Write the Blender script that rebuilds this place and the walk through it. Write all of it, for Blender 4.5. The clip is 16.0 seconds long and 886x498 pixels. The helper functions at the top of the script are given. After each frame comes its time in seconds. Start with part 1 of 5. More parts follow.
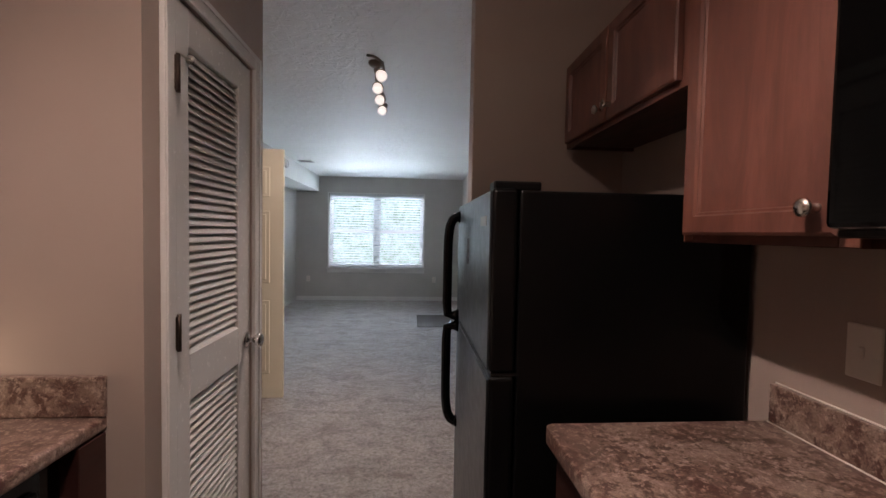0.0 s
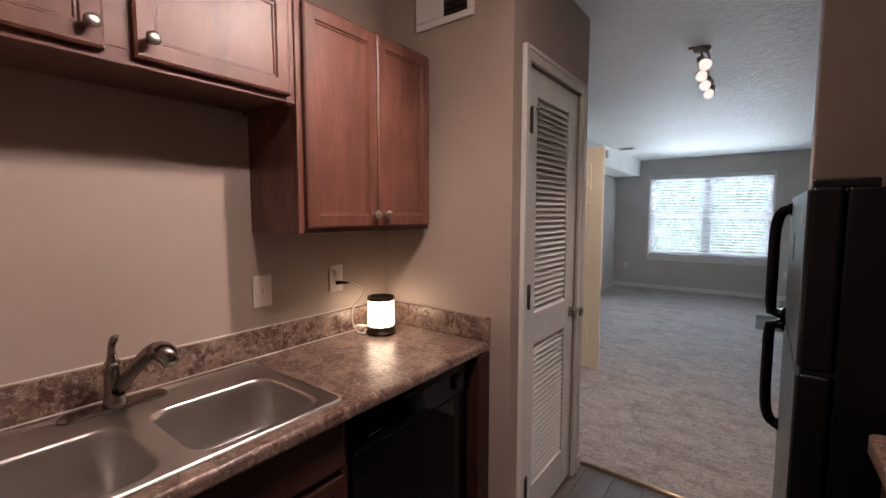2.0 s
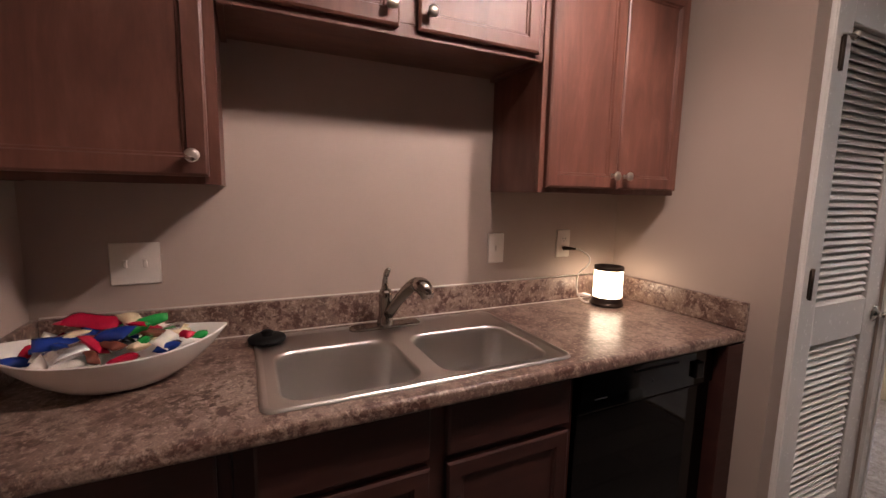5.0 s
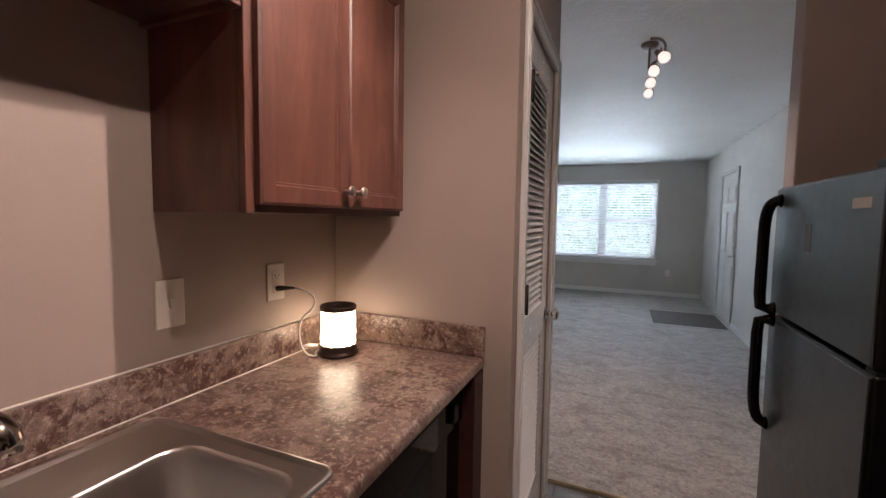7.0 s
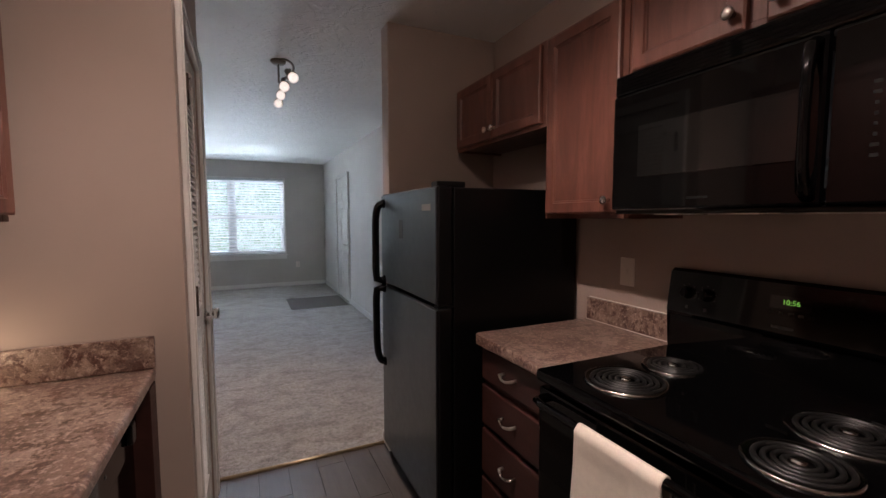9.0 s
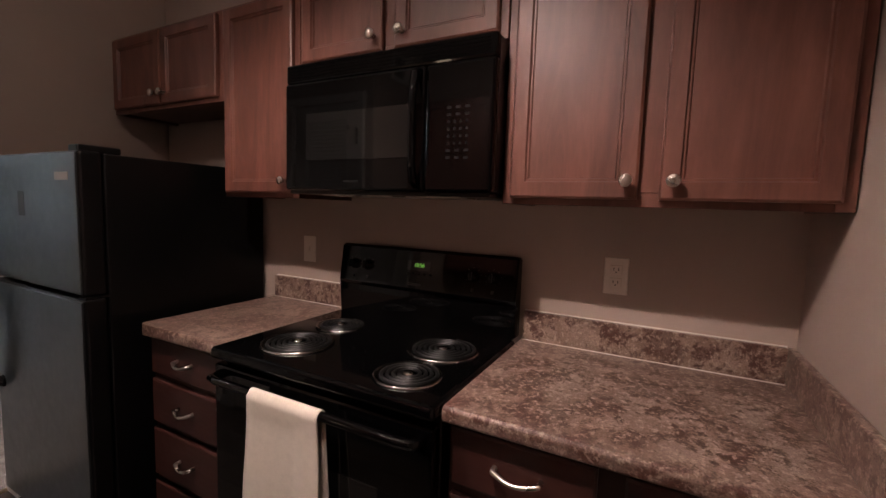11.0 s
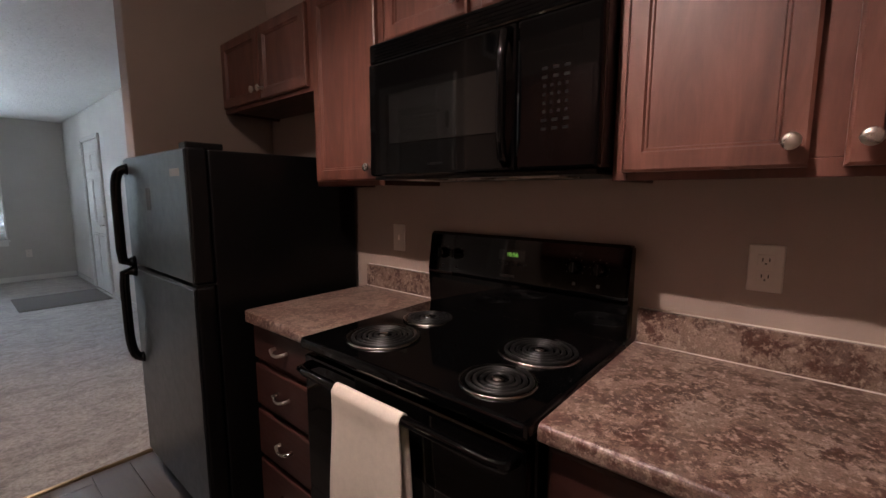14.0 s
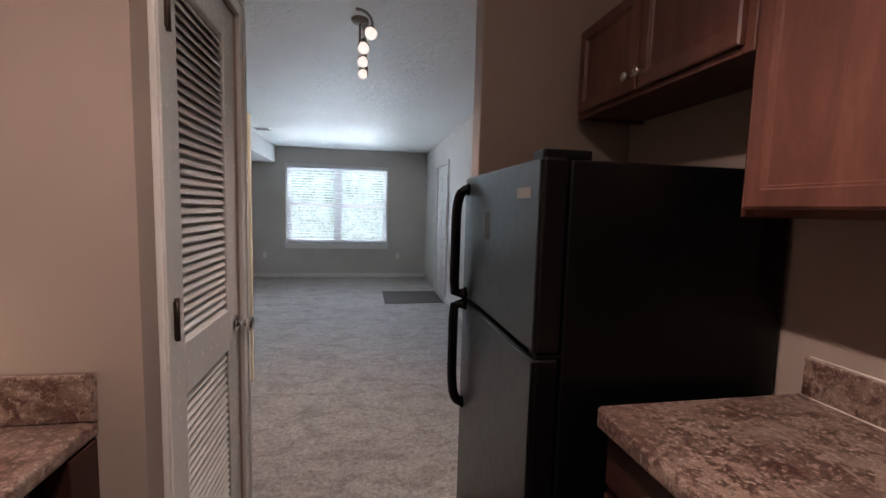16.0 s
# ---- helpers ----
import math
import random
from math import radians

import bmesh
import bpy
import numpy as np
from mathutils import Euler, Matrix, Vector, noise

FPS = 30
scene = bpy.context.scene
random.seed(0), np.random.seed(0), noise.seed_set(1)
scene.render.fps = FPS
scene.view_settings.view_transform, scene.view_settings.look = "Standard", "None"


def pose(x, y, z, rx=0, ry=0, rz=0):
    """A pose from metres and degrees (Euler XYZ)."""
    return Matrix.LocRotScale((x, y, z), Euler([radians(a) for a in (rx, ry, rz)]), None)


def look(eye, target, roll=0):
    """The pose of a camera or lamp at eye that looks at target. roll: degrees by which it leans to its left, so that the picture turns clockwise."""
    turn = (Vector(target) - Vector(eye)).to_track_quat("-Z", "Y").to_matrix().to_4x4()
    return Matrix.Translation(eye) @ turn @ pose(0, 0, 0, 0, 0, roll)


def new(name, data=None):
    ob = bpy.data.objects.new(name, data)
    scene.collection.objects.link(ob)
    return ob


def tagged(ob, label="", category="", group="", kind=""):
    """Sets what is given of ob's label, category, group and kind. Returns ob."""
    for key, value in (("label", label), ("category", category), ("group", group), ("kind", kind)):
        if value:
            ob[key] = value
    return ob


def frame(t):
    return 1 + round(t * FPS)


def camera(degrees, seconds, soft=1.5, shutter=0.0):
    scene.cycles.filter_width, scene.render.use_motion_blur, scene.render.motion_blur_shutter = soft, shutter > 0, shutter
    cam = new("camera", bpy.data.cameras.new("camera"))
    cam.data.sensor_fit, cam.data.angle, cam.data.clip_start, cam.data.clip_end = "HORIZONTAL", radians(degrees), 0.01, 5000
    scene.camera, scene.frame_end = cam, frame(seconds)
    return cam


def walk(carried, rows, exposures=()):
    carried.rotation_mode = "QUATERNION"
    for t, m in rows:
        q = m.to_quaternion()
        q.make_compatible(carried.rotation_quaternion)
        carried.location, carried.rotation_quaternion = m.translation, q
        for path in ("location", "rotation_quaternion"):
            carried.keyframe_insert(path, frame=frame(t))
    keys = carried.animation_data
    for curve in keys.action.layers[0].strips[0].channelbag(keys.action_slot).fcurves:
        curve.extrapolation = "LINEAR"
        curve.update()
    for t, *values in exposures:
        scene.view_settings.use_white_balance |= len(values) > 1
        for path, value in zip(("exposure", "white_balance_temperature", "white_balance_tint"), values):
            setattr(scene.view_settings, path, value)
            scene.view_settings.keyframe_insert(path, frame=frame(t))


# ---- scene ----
cam = camera(92.5, 16.0)
PATH = [
    (0, (0.163, 0.162, 1.384), (0.31, 2.155, 1.307), 1.1),
    (0.5, (0.185, 0.038, 1.395), (-0.014, 2.026, 1.3), 0.4),
    (1, (0.224, -0.062, 1.414), (-0.305, 1.863, 1.293), -0.5),
    (1.5, (0.25, -0.147, 1.427), (-0.629, 1.644, 1.284), -0.3),
    (2, (0.276, -0.206, 1.432), (-0.924, 1.385, 1.267), 0.0),
    (2.5, (0.299, -0.239, 1.411), (-1.156, 1.123, 1.238), 0.1),
    (3, (0.318, -0.258, 1.397), (-1.314, 0.88, 1.188), 0.7),
    (3.2, (0.313, -0.264, 1.39), (-1.376, 0.782, 1.162), 0.7),
    (3.6, (0.322, -0.283, 1.377), (-1.43, 0.640, 1.128), 0.8),
    (4.2, (0.304, -0.292, 1.369), (-1.508, 0.499, 1.103), 0.8),
    (4.8, (0.253, -0.283, 1.362), (-1.553, 0.527, 1.097), 1.0),
    (5.3, (0.177, -0.254, 1.355), (-1.551, 0.724, 1.115), 1.4),
    (5.5, (0.133, -0.234, 1.352), (-1.528, 0.858, 1.133), 1.6),
    (6, (0.015, -0.179, 1.347), (-1.43, 1.194, 1.183), 1.8),
    (6.5, (-0.088, -0.098, 1.357), (-1.241, 1.529, 1.208), 1.4),
    (7, (-0.192, -0.049, 1.362), (-0.963, 1.791, 1.22), 0.9),
    (7.5, (-0.286, -0.067, 1.37), (-0.642, 1.896, 1.229), 1.0),
    (8, (-0.321, -0.153, 1.374), (-0.288, 1.842, 1.229), 0.6),
    (8.5, (-0.329, -0.235, 1.375), (0.123, 1.708, 1.234), 0.1),
    (9, (-0.32, -0.287, 1.379), (0.522, 1.521, 1.228), -0.1),
    (9.5, (-0.318, -0.333, 1.372), (0.844, 1.288, 1.219), 0.3),
    (10, (-0.325, -0.373, 1.375), (1.1, 1.023, 1.22), 1.2),
    (10.2, (-0.33, -0.39, 1.374), (1.188, 0.904, 1.224), 1.6),
    (10.8, (-0.32, -0.427, 1.362), (1.397, 0.585, 1.19), 2.0),
    (11.4, (-0.298, -0.466, 1.336), (1.555, 0.255, 1.1), 1.8),
    (11.9, (-0.284, -0.488, 1.322), (1.62, 0.066, 1.034), 1.5),
    (12.3, (-0.281, -0.493, 1.321), (1.626, 0.022, 1.008), 1.3),
    (12.5, (-0.277, -0.495, 1.32), (1.625, 0.038, 1.008), 1.5),
    (13, (-0.261, -0.474, 1.325), (1.596, 0.212, 1.041), 1.4),
    (13.5, (-0.219, -0.429, 1.332), (1.522, 0.517, 1.061), 0.5),
    (14, (-0.187, -0.38, 1.344), (1.324, 0.903, 1.084), 0.0),
    (14.5, (-0.173, -0.285, 1.35), (1.016, 1.305, 1.107), 0.8),
    (15, (-0.137, -0.133, 1.354), (0.732, 1.654, 1.131), 2.0),
    (15.5, (-0.104, 0.055, 1.362), (0.497, 1.951, 1.152), 2.4),
    (16, (-0.044, 0.293, 1.371), (0.324, 2.25, 1.184), 1.6),
]
EXPOSURES = ((0, -0.25), (1, -0.17), (2, -0.2), (3, -0.05), (5.5, -0.07), (6.5, -0.17), (7, -0.2), (8, -0.2), (9, -0.3), (9.5, -0.3), (10, -0.22), (12.5, -0.1), (13, -0.17), (14, -0.24), (14.5, -0.25), (15, -0.26), (15.5, -0.26), (16, -0.2))
walk(cam, [(t, look(eye, target, roll)) for t, eye, target, roll in PATH], EXPOSURES)

# ---- world, sun and large lights ----
world = bpy.data.worlds.new("world")
scene.world = world
world.use_nodes = True
wn = world.node_tree.nodes
sky = wn.new("ShaderNodeTexSky")
sky.sky_type = 'NISHITA'
sky.sun_disc = False
sky.sun_elevation, sky.sun_rotation = radians(52), radians(200)
wn["Background"].inputs["Strength"].default_value = 0.12
world.node_tree.links.new(sky.outputs["Color"], wn["Background"].inputs["Color"])
sun = new("sun", bpy.data.lights.new("sun", 'SUN'))
sun.data.energy, sun.data.angle, sun.data.color = 3.0, radians(0.5), (1.0, 0.95, 0.88)
sun.matrix_world = look((-3, -5, 12), (0, 0, 0))

WARM = (1.0, 0.787, 0.715)


def lamp(name, kind, at, watts, colour, size=0.02, target=None, cone=90):
    d = bpy.data.lights.new(name, kind)
    d.energy, d.color = watts, colour
    o = new(name, d)
    o.location = at
    if kind in ('POINT', 'SPOT'):
        d.shadow_soft_size = size
    if kind == 'SPOT':
        d.spot_size, d.spot_blend = radians(cone), 0.85
    if target:
        o.matrix_world = look(at, target)
    return o


# skylight entering through the living room window, from above and outside it
window_sky = lamp("window_daylight_fill", 'AREA', (-0.52, 26.0, 6.6), 14500, (0.665, 0.79, 1.0), target=(-0.52, 8.7, 1.4))
window_sky.data.shape, window_sky.data.size, window_sky.data.size_y = 'RECTANGLE', 20.0, 5.0
high_sky = lamp("window_daylight_fill", 'AREA', (-0.52, 11.2, 3.6), 1400, (0.665, 0.79, 1.0), target=(-0.52, 8.7, 1.3))
high_sky.data.shape, high_sky.data.size, high_sky.data.size_y = 'RECTANGLE', 4.5, 2.6
# added area lamp below the window; lifts the ceiling like daylight off sunlit ground
ceiling_fill = lamp("window_daylight_fill", 'AREA', (-0.52, 18.0, -2.0), 8000, (0.74, 0.85, 1.0), target=(-0.52, 8.7, 1.4))
ceiling_fill.data.shape, ceiling_fill.data.size, ceiling_fill.data.size_y = 'RECTANGLE', 16.0, 4.0
# the four heads of the kitchen's ceiling fixture, above and out of the view: place along it, aim, watts, cone
HEAD_Z = 2.385
KITCHEN_HEADS = ((-0.10, 0.09, (0.62, -0.16, 0.85), 90, 88), (0.03, 0.50, (-1.10, 0.30, 0.90), 32, 150), (-0.10, 0.60, (0.66, 0.80, 0.86), 80, 92), (-0.10, 0.85, (-1.05, 0.38, 0.92), 72, 100))
for x, y, target, w, cone in KITCHEN_HEADS:
    pivot = Vector((x, y, HEAD_Z))
    tip = pivot + (Vector(target) - pivot).normalized() * 0.072
    lamp("kitchen_bulb_light", 'SPOT', tip, w, WARM, 0.015, target, cone)

# ---- materials ----


def nodes(name):
    m = bpy.data.materials.new(name)
    m.use_nodes = True
    t = m.node_tree
    return m, t, t.nodes["Principled BSDF"]


def link(t, a, b):
    t.links.new(a, b)


def coords(t, scale=(1, 1, 1), world_space=False):
    tc, mp = t.nodes.new("ShaderNodeTexCoord"), t.nodes.new("ShaderNodeMapping")
    mp.inputs["Scale"].default_value = scale
    if world_space:
        g = t.nodes.new("ShaderNodeNewGeometry")
        link(t, g.outputs["Position"], mp.inputs["Vector"])
    else:
        link(t, tc.outputs["Object"], mp.inputs["Vector"])
    return mp.outputs["Vector"]


def noise_tex(t, vec, scale, detail=4, rough=0.55, distort=0.0):
    n = t.nodes.new("ShaderNodeTexNoise")
    n.inputs["Scale"].default_value, n.inputs["Detail"].default_value = scale, detail
    n.inputs["Roughness"].default_value, n.inputs["Distortion"].default_value = rough, distort
    link(t, vec, n.inputs["Vector"])
    return n.outputs["Fac"]


def ramp(t, fac, stops):
    r = t.nodes.new("ShaderNodeValToRGB")
    while len(r.color_ramp.elements) < len(stops):
        r.color_ramp.elements.new(0.5)
    for e, (p, c) in zip(r.color_ramp.elements, stops):
        e.position, e.color = p, (*c, 1) if len(c) == 3 else c
    link(t, fac, r.inputs["Fac"])
    return r.outputs["Color"]


def mix(t, a, b, fac, mode='MIX'):
    m = t.nodes.new("ShaderNodeMix")
    m.data_type, m.blend_type = 'RGBA', mode
    for v, i in ((fac, 0), (a, 6), (b, 7)):
        if isinstance(v, (int, float)):
            m.inputs[i].default_value = v
        elif isinstance(v, tuple):
            m.inputs[i].default_value = (*v, 1)
        else:
            link(t, v, m.inputs[i])
    return m.outputs[2]


def bump(t, b, height, strength, dist):
    n = t.nodes.new("ShaderNodeBump")
    n.inputs["Strength"].default_value, n.inputs["Distance"].default_value = strength, dist
    link(t, height, n.inputs["Height"])
    link(t, n.outputs["Normal"], b.inputs["Normal"])


def rough_map(t, b, fac, lo, hi):
    link(t, ramp(t, fac, [(0.25, (lo,) * 3), (0.75, (hi,) * 3)]), b.inputs["Roughness"])


def grey(v):
    return (v, v, v)


def painted(name, c, rough, bump_scale, bump_d, strength=0.35, vary=0.06):
    m, t, b = nodes(name)
    v = coords(t, world_space=True)
    big, fine = noise_tex(t, v, 1.7, 3), noise_tex(t, v, bump_scale, 5)
    link(t, ramp(t, big, [(0.3, tuple(x * (1 - vary) for x in c)), (0.7, tuple(min(1, x * (1 + vary)) for x in c))]), b.inputs["Base Color"])
    rough_map(t, b, fine, rough - 0.06, rough + 0.06)
    bump(t, b, fine, strength, bump_d)
    return m


def plain(name, c, rough, metal=0.0, scale=60, vary=0.12, bump_d=0.0002, stretch=(1, 1, 1), coat=0.0, spec=0.5):
    m, t, b = nodes(name)
    v = coords(t, stretch)
    n1, n2 = noise_tex(t, v, scale, 4), noise_tex(t, v, scale / 9, 3)
    f = mix(t, n1, n2, 0.5)
    link(t, ramp(t, f, [(0.3, tuple(x * (1 - vary) for x in c)), (0.7, tuple(min(1, x * (1 + vary)) for x in c))]), b.inputs["Base Color"])
    rough_map(t, b, n2, rough * 0.85, min(1, rough * 1.15))
    b.inputs["Metallic"].default_value = metal
    b.inputs["Coat Weight"].default_value = coat
    b.inputs["Specular IOR Level"].default_value = spec
    bump(t, b, n1, 0.3, bump_d)
    return m


def glow(name, c, strength):
    m, t, b = nodes(name)
    b.inputs["Base Color"].default_value = (*c, 1)
    b.inputs["Emission Color"].default_value = (*c, 1)
    b.inputs["Emission Strength"].default_value = strength
    return m


def wood_mat(name, dark, mid, light, stretch, rough=0.46):
    m, t, b = nodes(name)
    v = coords(t, stretch)
    info = t.nodes.new("ShaderNodeObjectInfo")
    add = t.nodes.new("ShaderNodeVectorMath")
    add.operation = 'MULTIPLY_ADD'
    comb = t.nodes.new("ShaderNodeCombineXYZ")
    for k in range(3):
        link(t, info.outputs["Random"], comb.inputs[k])
    link(t, comb.outputs[0], add.inputs[0])
    add.inputs[1].default_value = (7, 7, 7)
    link(t, v, add.inputs[2])
    v = add.outputs[0]
    broad = noise_tex(t, v, 2.2, 4, 0.6, 1.2)
    fine = noise_tex(t, v, 16, 6, 0.65, 0.3)
    f = mix(t, broad, fine, 0.24)
    c = ramp(t, f, [(0.28, dark), (0.5, mid), (0.72, light)])
    blotch = noise_tex(t, coords(t, (1, 1, 0.6)), 9, 3)
    c = mix(t, c, ramp(t, blotch, [(0.3, grey(0.8)), (0.7, grey(1.12))]), 1.0, 'MULTIPLY')
    link(t, c, b.inputs["Base Color"])
    rough_map(t, b, fine, rough - 0.07, rough + 0.08)
    bump(t, b, fine, 0.25, 0.0004)
    b.inputs["Coat Weight"].default_value = 0.06
    b.inputs["Coat Roughness"].default_value = 0.35
    return m


def steel_mat():
    m, t, b = nodes("brushed_sink_steel")
    soft = noise_tex(t, coords(t), 2.5, 2)
    link(t, ramp(t, soft, [(0.3, (0.60, 0.575, 0.55)), (0.7, (0.66, 0.635, 0.61))]), b.inputs["Base Color"])
    rough_map(t, b, soft, 0.27, 0.34)
    b.inputs["Metallic"].default_value = 1.0
    return m


M_WALL = painted("taupe_wall_paint", (0.385, 0.306, 0.264), 0.62, 240, 0.0006)
M_WALL_LIVING = painted("grey_wall_paint", (0.52, 0.49, 0.455), 0.65, 240, 0.0006)
M_WHITE = painted("white_trim_paint", (0.74, 0.72, 0.69), 0.24, 60, 0.0003, 0.2, 0.03)
# hall door cream, yellowed to carry the warm lamplight on the leaf
M_CREAM_LIT = painted("warm_lit_cream_paint", (0.80, 0.73, 0.56), 0.4, 60, 0.0003, 0.2, 0.03)
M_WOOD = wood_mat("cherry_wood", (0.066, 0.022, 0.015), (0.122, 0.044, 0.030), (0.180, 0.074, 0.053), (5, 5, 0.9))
# cherry again, with the shade on the base units put into the colour
M_WOOD_SHADED = wood_mat("shaded_cherry_wood", (0.024, 0.0070, 0.0053), (0.039, 0.0117, 0.0090), (0.056, 0.0190, 0.0142), (5, 0.9, 5))
M_UNDER = wood_mat("cabinet_underside", (0.07, 0.028, 0.021), (0.115, 0.05, 0.037), (0.16, 0.075, 0.055), (5, 0.9, 5), 0.5)
M_BLACK = plain("black_gloss_enamel", (0.0012, 0.0012, 0.0013), 0.055, 0, 30, 0.2, 0.00001, spec=0.28)
M_BLACK_SIDE = plain("black_textured_steel", (0.002, 0.002, 0.002), 0.34, 0, 300, 0.3, 0.0002, spec=0.2)
M_BLACK_MATT = plain("black_plastic", (0.0015, 0.0015, 0.0015), 0.34, 0, 120, 0.2, spec=0.25)
# near-black: puts recess shade into toe kicks, duct and slot; also floor underlay
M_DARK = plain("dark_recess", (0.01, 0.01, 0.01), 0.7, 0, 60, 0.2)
M_CHROME = plain("chrome", (0.75, 0.74, 0.72), 0.12, 1.0, 40, 0.05, 0.00005)
M_NICKEL = plain("brushed_nickel", (0.62, 0.58, 0.53), 0.28, 1.0, 90, 0.1, 0.0001)
M_BRONZE = plain("dark_bronze", (0.07, 0.05, 0.04), 0.4, 0.9, 60, 0.2)
M_TRACK = plain("aged_nickel", (0.20, 0.165, 0.14), 0.33, 0.9, 60, 0.15)
M_BOWL = plain("dark_chrome_bowl", (0.07, 0.068, 0.066), 0.22, 1.0, 60, 0.2)
M_STEEL = steel_mat()
M_FRIDGE = plain("dark_stainless_front", (0.115, 0.128, 0.136), 0.35, 1.0, 240, 0.04, 0.00008)
M_PLATE = plain("ivory_plastic_plate", (0.72, 0.66, 0.60), 0.4, 0, 60, 0.04)
M_CERAMIC = plain("white_glazed_ceramic", (0.78, 0.75, 0.71), 0.12, 0, 20, 0.04, 0.0001)
M_TOWEL = plain("cream_cotton_towel", (0.50, 0.45, 0.385), 0.95, 0, 420, 0.1, 0.0012)
M_RUBBER = plain("black_rubber", (0.004, 0.004, 0.004), 0.6, 0, 80, 0.2, spec=0.2)
M_GLASS_DARK = plain("dark_oven_glass", (0.004, 0.004, 0.004), 0.05, 0, 10, 0.1, 0.00001, spec=0.6)
M_BURNER = plain("black_coil", (0.006, 0.006, 0.006), 0.38, 0, 90, 0.2, spec=0.35)
M_CORD = plain("white_cord", (0.7, 0.66, 0.6), 0.5, 0, 60, 0.05)
M_GOLD = plain("brass_strip", (0.55, 0.42, 0.27), 0.33, 1.0, 70, 0.15, 0.0002)
M_SOCKET = plain("socket_slot", (0.08, 0.07, 0.06), 0.6)
M_GREYBAR = plain("grey_print", (0.055, 0.054, 0.052), 0.5)
M_FAINT = plain("faint_grey_print", (0.007, 0.0069, 0.0068), 0.6, spec=0.08)
M_BADGE = plain("tan_metal_badge", (0.30, 0.24, 0.19), 0.45, 0.3)
M_FAUCET = plain("aged_chrome", (0.34, 0.30, 0.27), 0.18, 1.0, 40, 0.08, 0.00005)
M_RING = plain("worn_chrome_ring", (0.32, 0.31, 0.30), 0.2, 1.0, 60, 0.15)
M_MAT = plain("brown_entry_mat", (0.105, 0.088, 0.078), 0.92, 0, 160, 0.25, 0.001, spec=0.2)
M_LED = glow("green_led", (0.40, 1.0, 0.16), 0.4)
M_BULB = glow("lamp_bulb", (1.0, 0.86, 0.80), 1.15)
M_BULB_KITCHEN = glow("kitchen_bulb", (1.0, 0.80, 0.70), 90.0)


def ceiling_mat():
    m, t, b = nodes("knockdown_ceiling")
    v = coords(t, world_space=True)
    n = noise_tex(t, v, 15, 5, 0.6, 0.8)
    flat = ramp(t, n, [(0.42, grey(0)), (0.56, grey(1))])
    link(t, ramp(t, noise_tex(t, v, 1.5, 3), [(0.3, (0.68, 0.67, 0.65)), (0.7, (0.74, 0.73, 0.71))]), b.inputs["Base Color"])
    b.inputs["Roughness"].default_value = 0.6
    bump(t, b, flat, 0.5, 0.006)
    return m


def carpet_mat():
    m, t, b = nodes("beige_carpet")
    v = coords(t, world_space=True)
    fibre, tuft, worn = noise_tex(t, v, 330, 3), noise_tex(t, v, 48, 4, 0.7, 0.5), noise_tex(t, coords(t, (1, 1.8, 1), True), 4.2, 5, 0.65, 1.0)
    f = mix(t, fibre, tuft, 0.6)
    c = ramp(t, f, [(0.36, (0.15, 0.128, 0.112)), (0.50, (0.335, 0.296, 0.266)), (0.64, (0.51, 0.460, 0.422))])
    c = mix(t, c, ramp(t, worn, [(0.36, (0.70, 0.68, 0.66)), (0.50, grey(0.96)), (0.64, grey(1.12))]), 1.0, 'MULTIPLY')
    link(t, c, b.inputs["Base Color"])
    b.inputs["Roughness"].default_value = 0.95
    b.inputs["Sheen Weight"].default_value = 0.25
    bump(t, b, f, 0.9, 0.008)
    return m


def laminate_mat():
    m, t, b = nodes("mottled_stone_laminate")
    v = coords(t, world_space=True)
    warp = t.nodes.new("ShaderNodeVectorMath")
    warp.operation = 'ADD'
    nz = t.nodes.new("ShaderNodeTexNoise")
    nz.inputs["Scale"].default_value = 22
    link(t, v, nz.inputs["Vector"])
    sc = t.nodes.new("ShaderNodeVectorMath")
    sc.operation = 'SCALE'
    sc.inputs["Scale"].default_value = 0.018
    link(t, nz.outputs["Color"], sc.inputs[0])
    link(t, v, warp.inputs[0])
    link(t, sc.outputs[0], warp.inputs[1])
    w = warp.outputs[0]
    n1, n2, n3 = noise_tex(t, w, 15, 8, 0.74, 0.4), noise_tex(t, w, 60, 5, 0.7, 0.1), noise_tex(t, w, 260, 3, 0.6)
    ground = noise_tex(t, w, 7, 5, 0.62, 0.6)
    c = ramp(t, ground, [(0.36, (0.120, 0.076, 0.062)), (0.48, (0.200, 0.132, 0.105)), (0.60, (0.275, 0.198, 0.160))])
    clusters = ramp(t, mix(t, n1, n2, 0.34), [(0.435, grey(1.0)), (0.48, grey(0.6)), (0.515, grey(0.0))])
    c = mix(t, c, (0.074, 0.030, 0.023), clusters)
    flakes = ramp(t, noise_tex(t, w, 75, 4, 0.65), [(0.53, grey(0.0)), (0.63, grey(0.62))])
    c = mix(t, c, (0.44, 0.345, 0.285), flakes)
    c = mix(t, c, ramp(t, n3, [(0.34, grey(0.68)), (0.66, grey(1.22))]), 1.0, 'MULTIPLY')
    link(t, c, b.inputs["Base Color"])
    rough_map(t, b, n2, 0.27, 0.37)
    bump(t, b, n3, 0.2, 0.0003)
    return m


